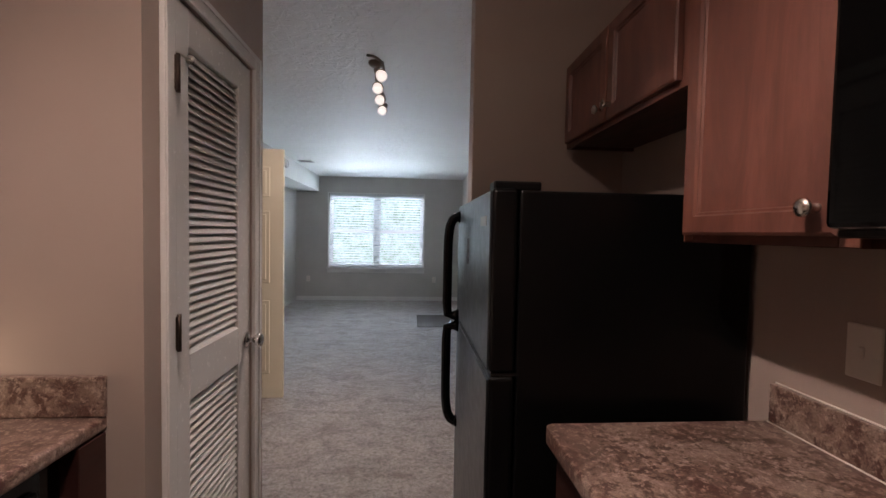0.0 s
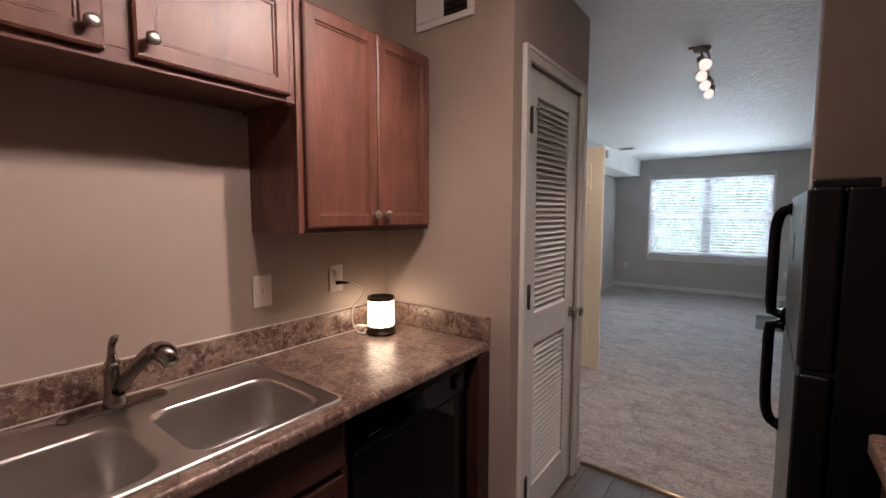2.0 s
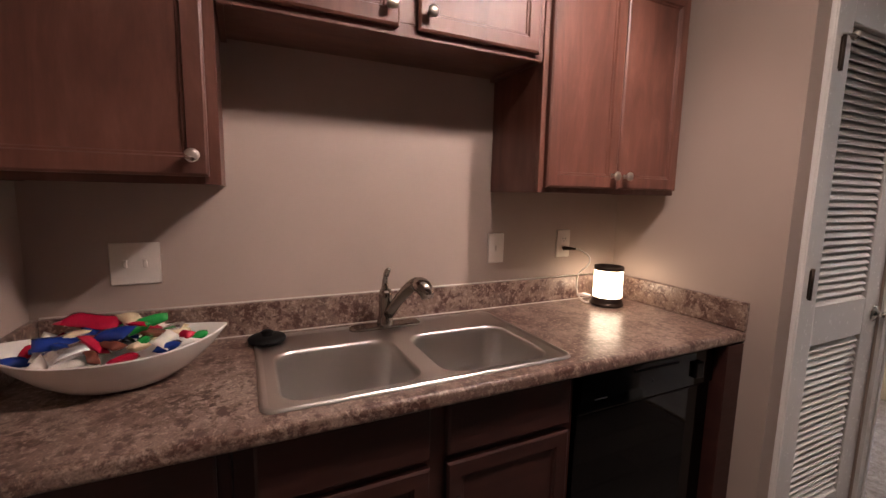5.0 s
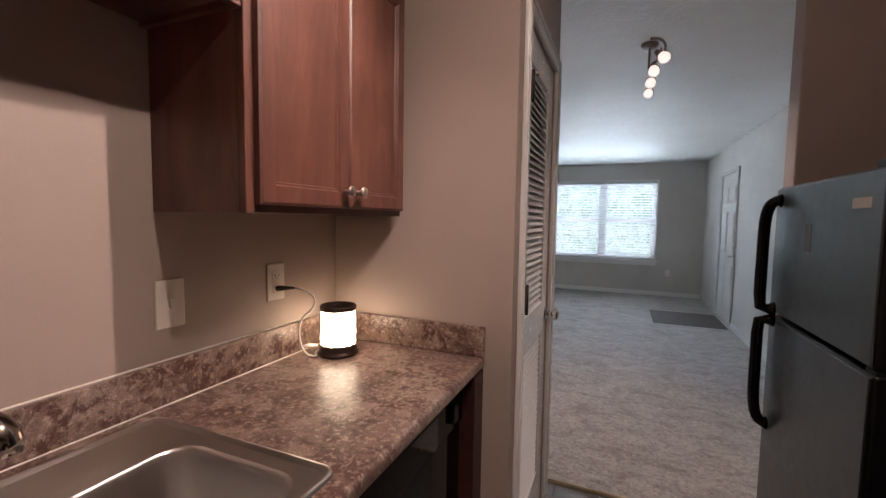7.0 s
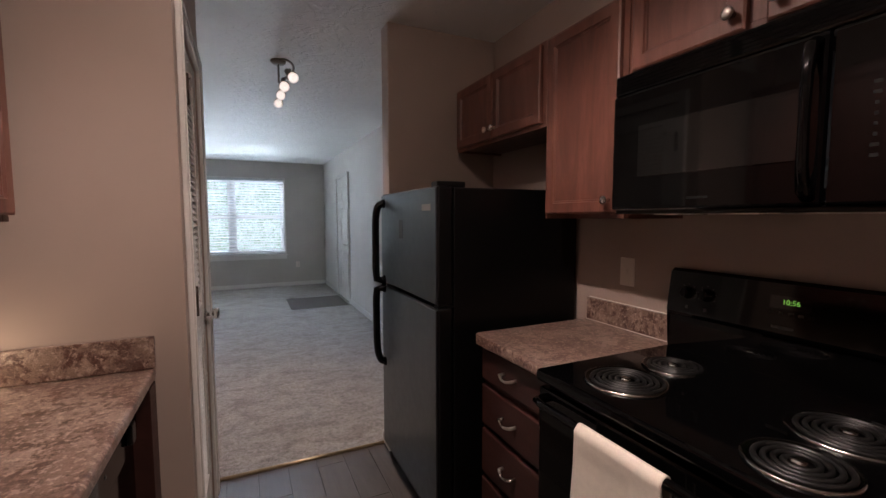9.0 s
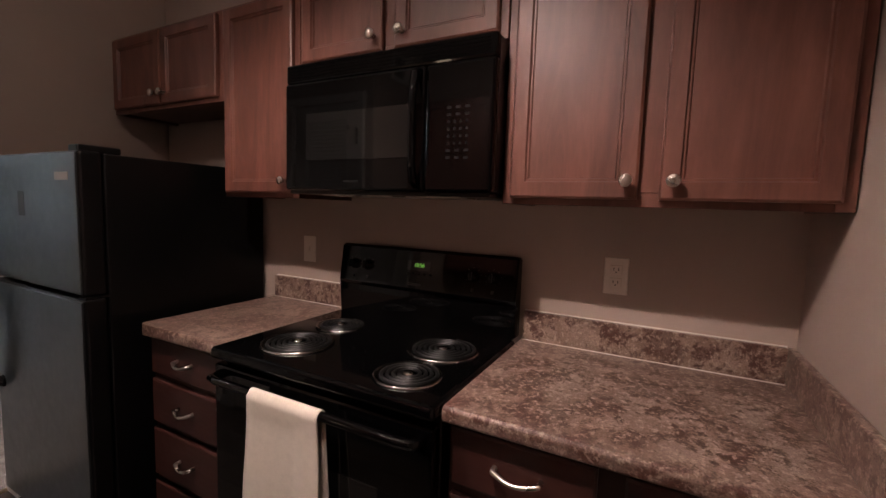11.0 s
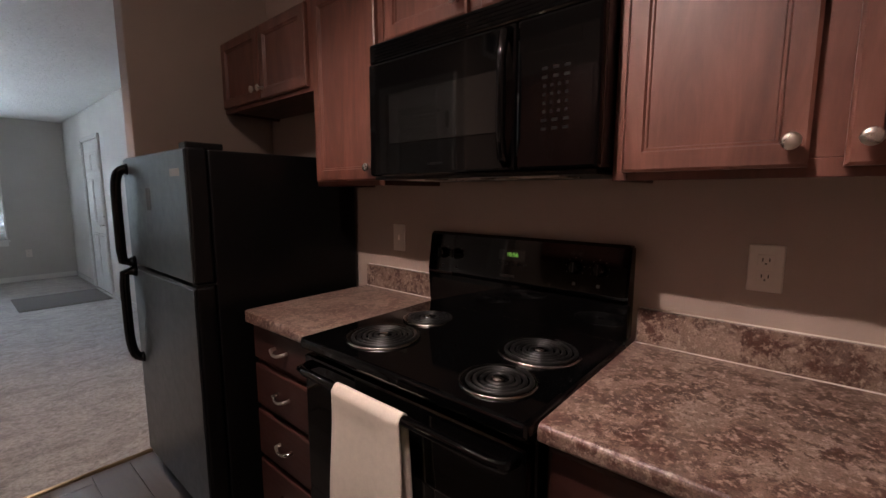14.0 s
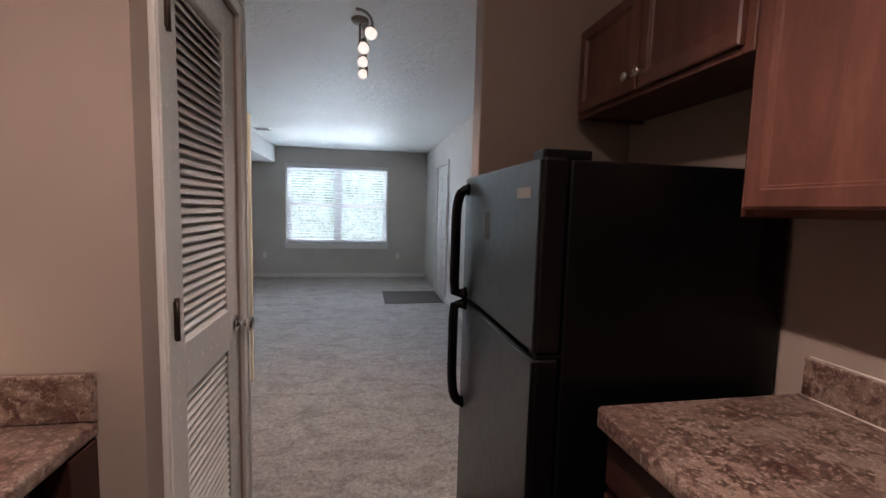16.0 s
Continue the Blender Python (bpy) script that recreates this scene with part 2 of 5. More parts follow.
def plank_mat():
    m, t, b = nodes("grey_brown_vinyl_plank")
    v = coords(t, (6, 0.8, 6), True)
    info = t.nodes.new("ShaderNodeObjectInfo")
    n, f = noise_tex(t, v, 3, 5, 0.6, 0.8), noise_tex(t, v, 22, 5)
    c = ramp(t, mix(t, n, f, 0.4), [(0.3, (0.042, 0.032, 0.027)), (0.7, (0.105, 0.084, 0.071))])
    c = mix(t, c, ramp(t, info.outputs["Random"], [(0.0, grey(0.75)), (1.0, grey(1.2))]), 1.0, 'MULTIPLY')
    link(t, c, b.inputs["Base Color"])
    rough_map(t, b, f, 0.34, 0.5)
    bump(t, b, f, 0.25, 0.0006)
    return m


def shade_mat():
    m, t, b = nodes("glowing_frosted_glass")
    f = noise_tex(t, coords(t), 45, 3)
    link(t, ramp(t, f, [(0.35, (0.66, 0.46, 0.30)), (0.55, (1.0, 0.76, 0.55))]), b.inputs["Emission Color"])
    b.inputs["Base Color"].default_value = (0.8, 0.75, 0.66, 1)
    b.inputs["Emission Strength"].default_value = 12.0
    return m


def foliage_backdrop_mat():
    m, t, b = nodes("glowing_trees_backdrop")
    v = coords(t)
    n1, n2 = noise_tex(t, v, 0.9, 6, 0.7, 1.0), noise_tex(t, v, 6, 5, 0.7)
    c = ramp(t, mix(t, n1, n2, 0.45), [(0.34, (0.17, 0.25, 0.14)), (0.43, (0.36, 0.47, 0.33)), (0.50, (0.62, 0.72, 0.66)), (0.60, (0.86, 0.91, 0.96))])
    # emission takes the place of daylight falling on the trees
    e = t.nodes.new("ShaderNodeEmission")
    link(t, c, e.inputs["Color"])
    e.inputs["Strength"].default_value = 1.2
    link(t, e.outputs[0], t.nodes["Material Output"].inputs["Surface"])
    return m


def blind_mat():
    m, t, b = nodes("white_vinyl_slat")
    v = coords(t)
    link(t, ramp(t, noise_tex(t, v, 30, 3), [(0.3, (0.56, 0.57, 0.58)), (0.7, (0.62, 0.63, 0.64))]), b.inputs["Base Color"])
    b.inputs["Roughness"].default_value = 0.45
    thin = t.nodes.new("ShaderNodeBsdfTranslucent")
    thin.inputs["Color"].default_value = (0.84, 0.86, 0.88, 1)
    both = t.nodes.new("ShaderNodeMixShader")
    both.inputs["Fac"].default_value = 0.10
    link(t, b.outputs[0], both.inputs[1])
    link(t, thin.outputs[0], both.inputs[2])
    link(t, both.outputs[0], t.nodes["Material Output"].inputs["Surface"])
    return m


def pane_mat():
    m, t, b = nodes("window_glass")
    b.inputs["Base Color"].default_value = (0.95, 0.98, 0.97, 1)
    b.inputs["Roughness"].default_value = 0.0
    b.inputs["Transmission Weight"].default_value = 1.0
    b.inputs["IOR"].default_value = 1.02
    return m


M_CEIL, M_CARPET, M_LAMINATE, M_PLANK, M_SHADE, M_TREES_GLOW, M_PANE, M_BLIND = ceiling_mat(), carpet_mat(), laminate_mat(), plank_mat(), shade_mat(), foliage_backdrop_mat(), pane_mat(), blind_mat()

# ---- building helpers ----


def box(bm, x0, x1, y0, y1, z0, z1, bev=0.0, seg=1):
    """A box added to bm, with bevelled edges where bev is given."""
    r = bmesh.ops.create_cube(bm, size=1, matrix=Matrix.LocRotScale(((x0 + x1) / 2, (y0 + y1) / 2, (z0 + z1) / 2), None, (abs(x1 - x0), abs(y1 - y0), abs(z1 - z0))))
    if bev:
        es = list({e for v in r["verts"] for e in v.link_edges})
        bmesh.ops.bevel(bm, geom=es, offset=bev, segments=seg, affect='EDGES', profile=0.5)
    return bm


def boxed(*a, **k):
    return box(bmesh.new(), *a, **k)


def lathe(bm, profile, m=None, n=24):
    """A turned shape: (radius, height) pairs round z, placed by m."""
    m = m or Matrix()
    rings = []
    for r, z in profile:
        if r < 1e-6:
            rings.append([bm.verts.new(m @ Vector((0, 0, z)))])
        else:
            rings.append([bm.verts.new(m @ Vector((r * math.cos(2 * math.pi * k / n), r * math.sin(2 * math.pi * k / n), z))) for k in range(n)])
    for a, b in zip(rings, rings[1:]):
        for k in range(n):
            q = [a[k % len(a)], a[(k + 1) % len(a)], b[(k + 1) % len(b)], b[k % len(b)]]
            q = list(dict.fromkeys(q))
            if len(q) > 2:
                bm.faces.new(q)
    for f in bm.faces:
        f.smooth = True
    return bm


def tube(bm, pts, r, n=10, close=True):
    """A round bar along pts; r is one radius or one for each point."""
    pts = [Vector(p) for p in pts]
    rs = r if isinstance(r, (list, tuple)) else [r] * len(pts)
    up, rings = None, []
    for i, p in enumerate(pts):
        d = (pts[min(i + 1, len(pts) - 1)] - pts[max(i - 1, 0)]).normalized()
        if up is None:
            up = d.orthogonal().normalized()
        up = (up - d * up.dot(d)).normalized()
        side = d.cross(up)
        rings.append([bm.verts.new(p + rs[i] * (math.cos(2 * math.pi * k / n) * up + math.sin(2 * math.pi * k / n) * side)) for k in range(n)])
    for a, b in zip(rings, rings[1:]):
        for k in range(n):
            f = bm.faces.new((a[k], a[(k + 1) % n], b[(k + 1) % n], b[k]))
            f.smooth = True
    if close:
        bm.faces.new(rings[0][::-1])
        bm.faces.new(rings[-1])
    return bm


def bez(p0, p1, p2, p3, n=10):
    p0, p1, p2, p3 = map(Vector, (p0, p1, p2, p3))
    return [p0 * (1 - u) ** 3 + p1 * 3 * u * (1 - u) ** 2 + p2 * 3 * u * u * (1 - u) + p3 * u ** 3 for u in [k / (n - 1) for k in range(n)]]


def rounded(x0, x1, y0, y1, r, n=5):
    """Corner points of a rounded rectangle, anticlockwise."""
    out = []
    for cx, cy, a0 in ((x1 - r, y1 - r, 0), (x0 + r, y1 - r, 90), (x0 + r, y0 + r, 180), (x1 - r, y0 + r, 270)):
        for k in range(n + 1):
            a = radians(a0 + 90 * k / n)
            out.append((cx + r * math.cos(a), cy + r * math.sin(a)))
    return out


def base_of(ob):
    p = Vector((0, 0, 0))
    while ob:
        p += ob.location
        ob = ob.parent
    return p


def part(name, bm, material, parent=None, label=""):
    """Links bm, given in world metres, as one mesh under parent."""
    bmesh.ops.recalc_face_normals(bm, faces=bm.faces[:])
    bmesh.ops.translate(bm, vec=-base_of(parent), verts=bm.verts[:])
    me = bpy.data.meshes.new(name)
    bm.to_mesh(me)
    bm.free()
    me.materials.append(material)
    ob = new(name, me)
    if parent:
        ob.parent = parent
    if label:
        ob["label"] = label
    return ob


def thing(name, label, category, at, group=""):
    e = new(name)
    e.empty_display_size = 0.05
    e.location = at
    return tagged(e, label, category, group)


def structure(name, bm, material, label, category):
    return tagged(part(name, bm, material), label, category, kind="structure")


def lettering(text, size, m, material, parent, label=""):
    cu = bpy.data.curves.new("lettering", 'FONT')
    cu.body, cu.size, cu.extrude, cu.align_x, cu.align_y = text, size, 0.0004, 'CENTER', 'CENTER'
    tmp = new("lettering_tmp", cu)
    me = bpy.data.meshes.new_from_object(tmp.evaluated_get(bpy.context.evaluated_depsgraph_get()))
    bpy.data.objects.remove(tmp)
    bm = bmesh.new()
    bm.from_mesh(me)
    bmesh.ops.transform(bm, matrix=m, verts=bm.verts[:])
    return part("lettering", bm, material, parent, label)


def panel_front(xb, xf, y0, y1, z0, z1, rail=0.055, flat=False):
    """A cabinet front from its back plane xb to its face xf: a frame, a step, and a recessed panel."""
    bm = bmesh.new()
    s = 1 if xf > xb else -1
    box(bm, min(xb, xf - s * 0.004), max(xb, xf - s * 0.004), y0, y1, z0, z1)
    face = [f for f in bm.faces if f.normal.x * s > 0.9]
    bmesh.ops.inset_region(bm, faces=face, thickness=0.006, depth=0.004, use_even_offset=True)
    if not flat:
        bmesh.ops.inset_region(bm, faces=face, thickness=rail - 0.006, depth=0)
        bmesh.ops.inset_region(bm, faces=face, thickness=0.005, depth=-0.006)
        bmesh.ops.inset_region(bm, faces=face, thickness=0.006, depth=0)
        bmesh.ops.inset_region(bm, faces=face, thickness=0.004, depth=-0.004)
    return bm


CEIL = 2.447
KL, KR, KB, KE = -1.18, 1.105, -0.78, 2.02      # kitchen: side walls, back wall, end wall
LR, LL, LF = 1.165, -2.10, 8.675                # living room: right, left and far walls
PX, PY, PE = -0.50, 1.262, 2.10                 # pantry block: door face, kitchen face, living face

# ---- the large structure ----
structure("floor", boxed(-3.4, 1.3, -0.95, 8.9, -0.12, -0.004), M_DARK, "plain subfloor slab under carpet and vinyl", "floor")
structure("carpet", boxed(-3.3, LR, 2.145, LF, -0.003, 0.008), M_CARPET, "beige cut-pile carpet over the living room floor", "carpet")
structure("ceiling", boxed(-3.4, 1.3, -0.95, 8.9, CEIL, CEIL + 0.15), M_CEIL, "white knockdown-textured ceiling", "ceiling")
structure("wall_kitchen_left", boxed(KL - 0.12, KL, KB - 0.12, PE, 0, CEIL), M_WALL, "taupe painted kitchen wall behind the sink", "wall")
structure("wall_kitchen_back", boxed(KL, KR, KB - 0.12, KB, 0, CEIL), M_WALL, "taupe painted wall closing the galley kitchen", "wall")
structure("wall_kitchen_right", boxed(KR, LR + 0.1, KB - 0.12, 2.14, 0, CEIL), M_WALL, "taupe painted kitchen wall behind the stove", "wall")
bm = bmesh.new()
box(bm, 0.42, KR, KE, 2.14, 0, CEIL, 0.006, 2)
structure("wall_kitchen_end", bm, M_WALL, "taupe painted wall end beside the refrigerator", "wall")
structure("wall_pantry_side", boxed(KL, PX, PY, PY + 0.1, 0, CEIL), M_WALL, "taupe painted pantry wall above the counter end", "wall")
DY0, DY1, DZ = 1.385, 1.975, 2.035              # pantry door opening
bm = bmesh.new()
box(bm, PX - 0.1, PX, PY + 0.1, DY0, 0, CEIL)
box(bm, PX - 0.1, PX, DY1, PE, 0, CEIL)
box(bm, PX - 0.1, PX, DY0, DY1, DZ, CEIL)
structure("wall_pantry_front", bm, M_WALL, "taupe painted pantry wall round the louvred door", "wall")
structure("wall_pantry_living", boxed(-3.3, PX - 0.1, PE - 0.1, PE, 0, CEIL), M_WALL_LIVING, "grey painted pantry wall on the living room side", "wall")
# hall side and living room walls
bm = bmesh.new()
box(bm, -1.77, -1.66, PE, 2.85, 0, CEIL)
box(bm, -1.77, -1.66, 3.70, 3.86, 0, CEIL)
box(bm, -1.77, -1.66, 2.85, 3.70, 2.06, CEIL)
structure("wall_hall", bm, M_WALL_LIVING, "grey painted hall wall with a doorway", "wall")
structure("wall_side_room", boxed(-3.4, -3.3, PE - 0.1, 3.86, 0, CEIL), M_WALL_LIVING, "plain grey wall of the side room", "wall")
structure("wall_side_room_end", boxed(-3.3, -1.77, 3.75, 3.86, 0, CEIL), M_WALL_LIVING, "plain grey partition wall", "wall")
structure("wall_living_left", boxed(LL - 0.12, LL, 3.86, LF, 0, CEIL), M_WALL_LIVING, "grey painted living room side wall", "wall")
WX0, WX1, WZ0, WZ1 = -1.475, 0.395, 0.655, 2.12    # window opening
bm = bmesh.new()
box(bm, LL - 0.12, WX0, LF, LF + 0.15, 0, CEIL)
box(bm, WX1, LR + 0.1, LF, LF + 0.15, 0, CEIL)
box(bm, WX0, WX1, LF, LF + 0.15, 0, WZ0)
box(bm, WX0, WX1, LF, LF + 0.15, WZ1, CEIL)
structure("wall_far", bm, M_WALL_LIVING, "grey painted living room wall with a wide window", "wall")
RY0, RY1, RZ = 6.43, 7.345, 2.04                # entry door opening
bm = bmesh.new()
box(bm, LR, LR + 0.1, 2.14, RY0, 0, CEIL)
box(bm, LR, LR + 0.1, RY1, LF, 0, CEIL)
box(bm, LR, LR + 0.1, RY0, RY1, RZ, CEIL)
structure("wall_living_right", bm, M_WALL_LIVING, "pale grey painted living room wall with the entry door", "wall")
structure("soffit", boxed(LL, -1.665, 3.86, LF, 2.15, CEIL, ), M_CEIL, "white boxed soffit under the living room ceiling", "soffit")


def baseboard(x0, x1, y0, y1, h=0.085):
    bm = boxed(x0, x1, y0, y1, 0.004, h)
    top = [e for e in bm.edges if all(v.co.z > h - 0.001 for v in e.verts)]
    bmesh.ops.bevel(bm, geom=top, offset=0.006, segments=2, affect='EDGES')
    structure("baseboard", bm, M_WHITE, "white painted baseboard along the wall", "baseboard")


baseboard(LL + 0.014, LR - 0.014, LF - 0.014, LF)
baseboard(LR - 0.014, LR, 2.14, RY0 - 0.06)
baseboard(LR - 0.014, LR, RY1 + 0.06, LF)
baseboard(LL, LL + 0.014, 3.86, LF)
baseboard(PX, PX + 0.012, PE - 0.07, PE, 0.08)
baseboard(0.434, LR - 0.014, 2.14, 2.154)
baseboard(0.406, 0.42, KE, 2.154, 0.08)
baseboard(-1.66, PX, PE, PE + 0.014)


def casing(name, axis_x, out, y0, y1, ztop, w=0.055, t=0.016, x_from=None):
    """Trim round a door opening on the wall plane x = axis_x, standing proud towards out."""
    bm = bmesh.new()
    a, b = sorted((axis_x, axis_x + out * t))
    box(bm, a, b, y0 - w, y0, 0.004, ztop + w, 0.004, 2)
    box(bm, a, b, y1, y1 + w, 0.004, ztop + w, 0.004, 2)
    box(bm, a, b, y0, y1, ztop, ztop + w, 0.004, 2)
    a, b = sorted((axis_x + out * t, axis_x + out * (t + 0.006)))
    box(bm, a, b, y0 - w, y0 - w + 0.018, 0.004, ztop + w, 0.002)
    box(bm, a, b, y1 + w - 0.018, y1 + w, 0.004, ztop + w, 0.002)
    box(bm, a, b, y0 - w + 0.018, y1 + w - 0.018, ztop + w - 0.018, ztop + w, 0.002)
    return structure(name, bm, M_WHITE, "white painted moulded door casing", "trim")


casing("trim", PX, 1, DY0, DY1, DZ, 0.054)
casing("trim", LR, -1, RY0, RY1, RZ, 0.05)
casing("trim", -1.66, 1, 2.85, 3.70, 2.06, 0.05)

# transition strip between vinyl and carpet
bm = bmesh.new()
tube(bm, [(PX, 2.135, 0.004), (0.42, 2.135, 0.004)], 0.012, 8)
structure("threshold_strip", bm, M_GOLD, "brass transition strip between vinyl floor and carpet", "threshold")


def door_knob(parent, at, direction, mat):
    d = Vector(direction)
    m = Matrix.Translation(at) @ d.to_track_quat('Z', 'Y').to_matrix().to_4x4()
    bm = lathe(bmesh.new(), [(0, 0), (0.032, 0), (0.032, 0.005), (0.026, 0.009), (0.011, 0.014), (0.010, 0.032), (0.019, 0.038), (0.026, 0.048), (0.027, 0.056), (0.022, 0.064), (0, 0.067)], m, 20)
    return part("door_knob", bm, mat, parent, "polished metal door knob")


def louvred_door():
    x0, x1 = PX - 0.040, PX - 0.006
    d = thing("door_pantry", "white painted louvred pantry door, closed", "door", (PX - 0.02, DY0, 0.01))
    d["kind"] = "structure"
    y0, y1, z0, z1 = DY0 + 0.003, DY1 - 0.003, 0.012, DZ - 0.003
    sy0, sy1 = y0 + 0.105, y1 - 0.115
    bev = 0.003
    part("stile", boxed(x0, x1, y0, sy0, z0, z1, bev), M_WHITE, d)
    part("stile", boxed(x0, x1, sy1, y1, z0, z1, bev), M_WHITE, d)
    for a, b in ((z0, 0.205), (0.855, 1.000), (1.920, z1)):
        part("rail", boxed(x0, x1, sy0, sy1, a, b, bev), M_WHITE, d)
    # louvres share one mesh
    me = None
    for a, b in ((0.205, 0.855), (1.000, 1.920)):
        n = round((b - a) / 0.0263)
        for k in range(n):
            z = a + (b - a) * (k + 0.5) / n
            if me is None:
                bm = boxed(-0.0195, 0.0195, sy0, sy1, -0.003, 0.003, 0.002)
                bmesh.ops.rotate(bm, matrix=Matrix.Rotation(radians(56), 3, 'Y'), cent=(0, 0, 0), verts=bm.verts[:])
                bmesh.ops.translate(bm, vec=(0, -d.location.y, 0), verts=bm.verts[:])
                me = bpy.data.meshes.new("slat")
                bm.to_mesh(me)
                bm.free()
                me.materials.append(M_WHITE)
            s = new("slat", me)
            s.parent = d
            s.location = ((x0 + x1) / 2 - d.location.x, 0, z - d.location.z)
    door_knob(d, (x1, DY1 - 0.045, 0.932), (1, 0, 0), M_CHROME)
    for z in (0.26, 1.09, 1.805):
        bm = boxed(PX + 0.008, PX + 0.021, DY0 - 0.010, DY0 + 0.010, z - 0.047, z + 0.047, 0.0015)
        tube(bm, [(PX + 0.020, DY0 + 0.001, z - 0.052), (PX + 0.020, DY0 + 0.001, z + 0.052)], 0.006, 8)
        part("hinge", bm, M_BRONZE, d, "dark bronze hinge")
    bm = tube(bmesh.new(), [(x1 + 0.010, DY0 + 0.002, 1.862), (x1 + 0.016, DY0 + 0.03, 1.868), (x1 + 0.02, DY0 + 0.075, 1.870)], 0.004, 8)
    lathe(bm, [(0, -0.006), (0.012, -0.006), (0.014, 0), (0.012, 0.006), (0, 0.006)], Matrix.Translation((x1 + 0.02, DY0 + 0.08, 1.87)) @ Matrix.Rotation(radians(90), 4, 'X'), 14)
    part("hinge_stop", bm, M_NICKEL, d, "metal hinge-pin door stop with a round bumper")


louvred_door()


def six_panel(bm, face_axis, plane, out, u0, u1, z0, z1):
    """Raised panels of a six-panel door, on a plane x or y."""
    w = (u1 - u0)
    st = 0.105
    pw = (w - 3 * st) / 2
    for k in range(2):
        a = u0 + st + k * (pw + st)
        for c, e in ((0.20, 0.80), (0.94, 1.52), (1.63, 1.87)):

            for g, dep in ((0.0, 0.006), (0.028, 0.0115)):
                p, q = sorted((plane - out * 0.002, plane + out * dep))
                if face_axis == 'x':
                    box(bm, p, q, a + g, a + pw - g, z0 + c + g, z0 + e - g, 0.004)
                else:
                    box(bm, a + g, a + pw - g, p, q, z0 + c + g, z0 + e - g, 0.004)
    return bm


# open door leaf in the hall
hall_door = thing("door_hall", "cream painted six-panel door standing open, warm lamp tint in the colour", "door", (-1.64, 3.672, 0.012))
hall_door["kind"] = "structure"
LX0, LX1 = -1.64, -0.868
part("leaf", boxed(LX0, LX1, 3.660, 3.695, 0.012, 2.025, 0.003), M_CREAM_LIT, hall_door)
part("panel", six_panel(bmesh.new(), 'y', 3.660, -1, LX0, LX1, 0.012, 2.025), M_CREAM_LIT, hall_door)
door_knob(hall_door, (LX1 - 0.07, 3.695, 0.93), (0, 1, 0), M_NICKEL)
# entry door
entry = thing("door_entry", "white painted six-panel entry door, closed", "door", (LR + 0.03, RY0, 0.01))
entry["kind"] = "structure"
part("leaf", boxed(LR + 0.005, LR + 0.048, RY0 + 0.001, RY1 - 0.001, 0.01, RZ - 0.001, 0.0), M_WHITE, entry)
part("panel", six_panel(bmesh.new(), 'x', LR + 0.005, -1, RY0, RY1, 0.01, RZ), M_WHITE, entry)
bm = lathe(bmesh.new(), [(0, 0), (0.03, 0), (0.028, 0.012), (0, 0.014)], Matrix.Translation((LR + 0.012, RY0 + 0.07, 0.93)) @ Matrix.Rotation(radians(-90), 4, 'Y'))
tube(bm, [(LR + 0.012, RY0 + 0.07, 0.93), (LR - 0.045, RY0 + 0.07, 0.93), (LR - 0.045, RY0 + 0.18, 0.93)], 0.009)
part("lever_handle", bm, M_NICKEL, entry, "brushed nickel lever handle")
bm = lathe(bmesh.new(), [(0, 0), (0.03, 0), (0.03, 0.012), (0.022, 0.02), (0, 0.02)], Matrix.Translation((LR + 0.012, RY0 + 0.07, 1.06)) @ Matrix.Rotation(radians(-90), 4, 'Y'))
part("deadbolt", bm, M_NICKEL, entry, "brushed nickel deadbolt")
for z in (0.25, 1.02, 1.8):
    part("hinge", boxed(LR + 0.004, LR + 0.014, RY1 - 0.012, RY1, z - 0.045, z + 0.045, 0.002), M_NICKEL, entry)
part("door_stop_plate", boxed(LR + 0.004, LR + 0.012, 6.88, 6.90, 1.5, 1.515, 0.001), M_NICKEL, entry)

# entry pad of vinyl flooring set into the carpet
pad = thing("entry_mat", "flat grey-brown entry mat lying by the door", "mat", (0.68, 6.72, 0.008))
part("mat_sheet", boxed(0.26, 1.12, 6.26, 7.16, 0.0085, 0.014, 0.002), M_MAT, pad)

# ---- the window ----
win = thing("window_living", "white twin double-hung window with a sill", "window", ((WX0 + WX1) / 2, LF + 0.08, WZ0))
win["kind"] = "structure"
XM = (WX0 + WX1) / 2
bm = bmesh.new()
fy0, fy1 = LF + 0.07, LF + 0.14
box(bm, WX0, WX0 + 0.04, fy0, fy1, WZ0, WZ1, 0.003)
box(bm, WX1 - 0.04, WX1, fy0, fy1, WZ0, WZ1, 0.003)
box(bm, XM - 0.035, XM + 0.035, fy0, fy1, WZ0, WZ1, 0.003)
box(bm, WX0 + 0.04, XM - 0.035, fy0, fy1, WZ1 - 0.04, WZ1, 0.003)
box(bm, XM + 0.035, WX1 - 0.04, fy0, fy1, WZ1 - 0.04, WZ1, 0.003)
box(bm, WX0 + 0.04, XM - 0.035, fy0, fy1, WZ0, WZ0 + 0.04, 0.003)
box(bm, XM + 0.035, WX1 - 0.04, fy0, fy1, WZ0, WZ0 + 0.04, 0.003)
part("window_frame", bm, M_WHITE, win)
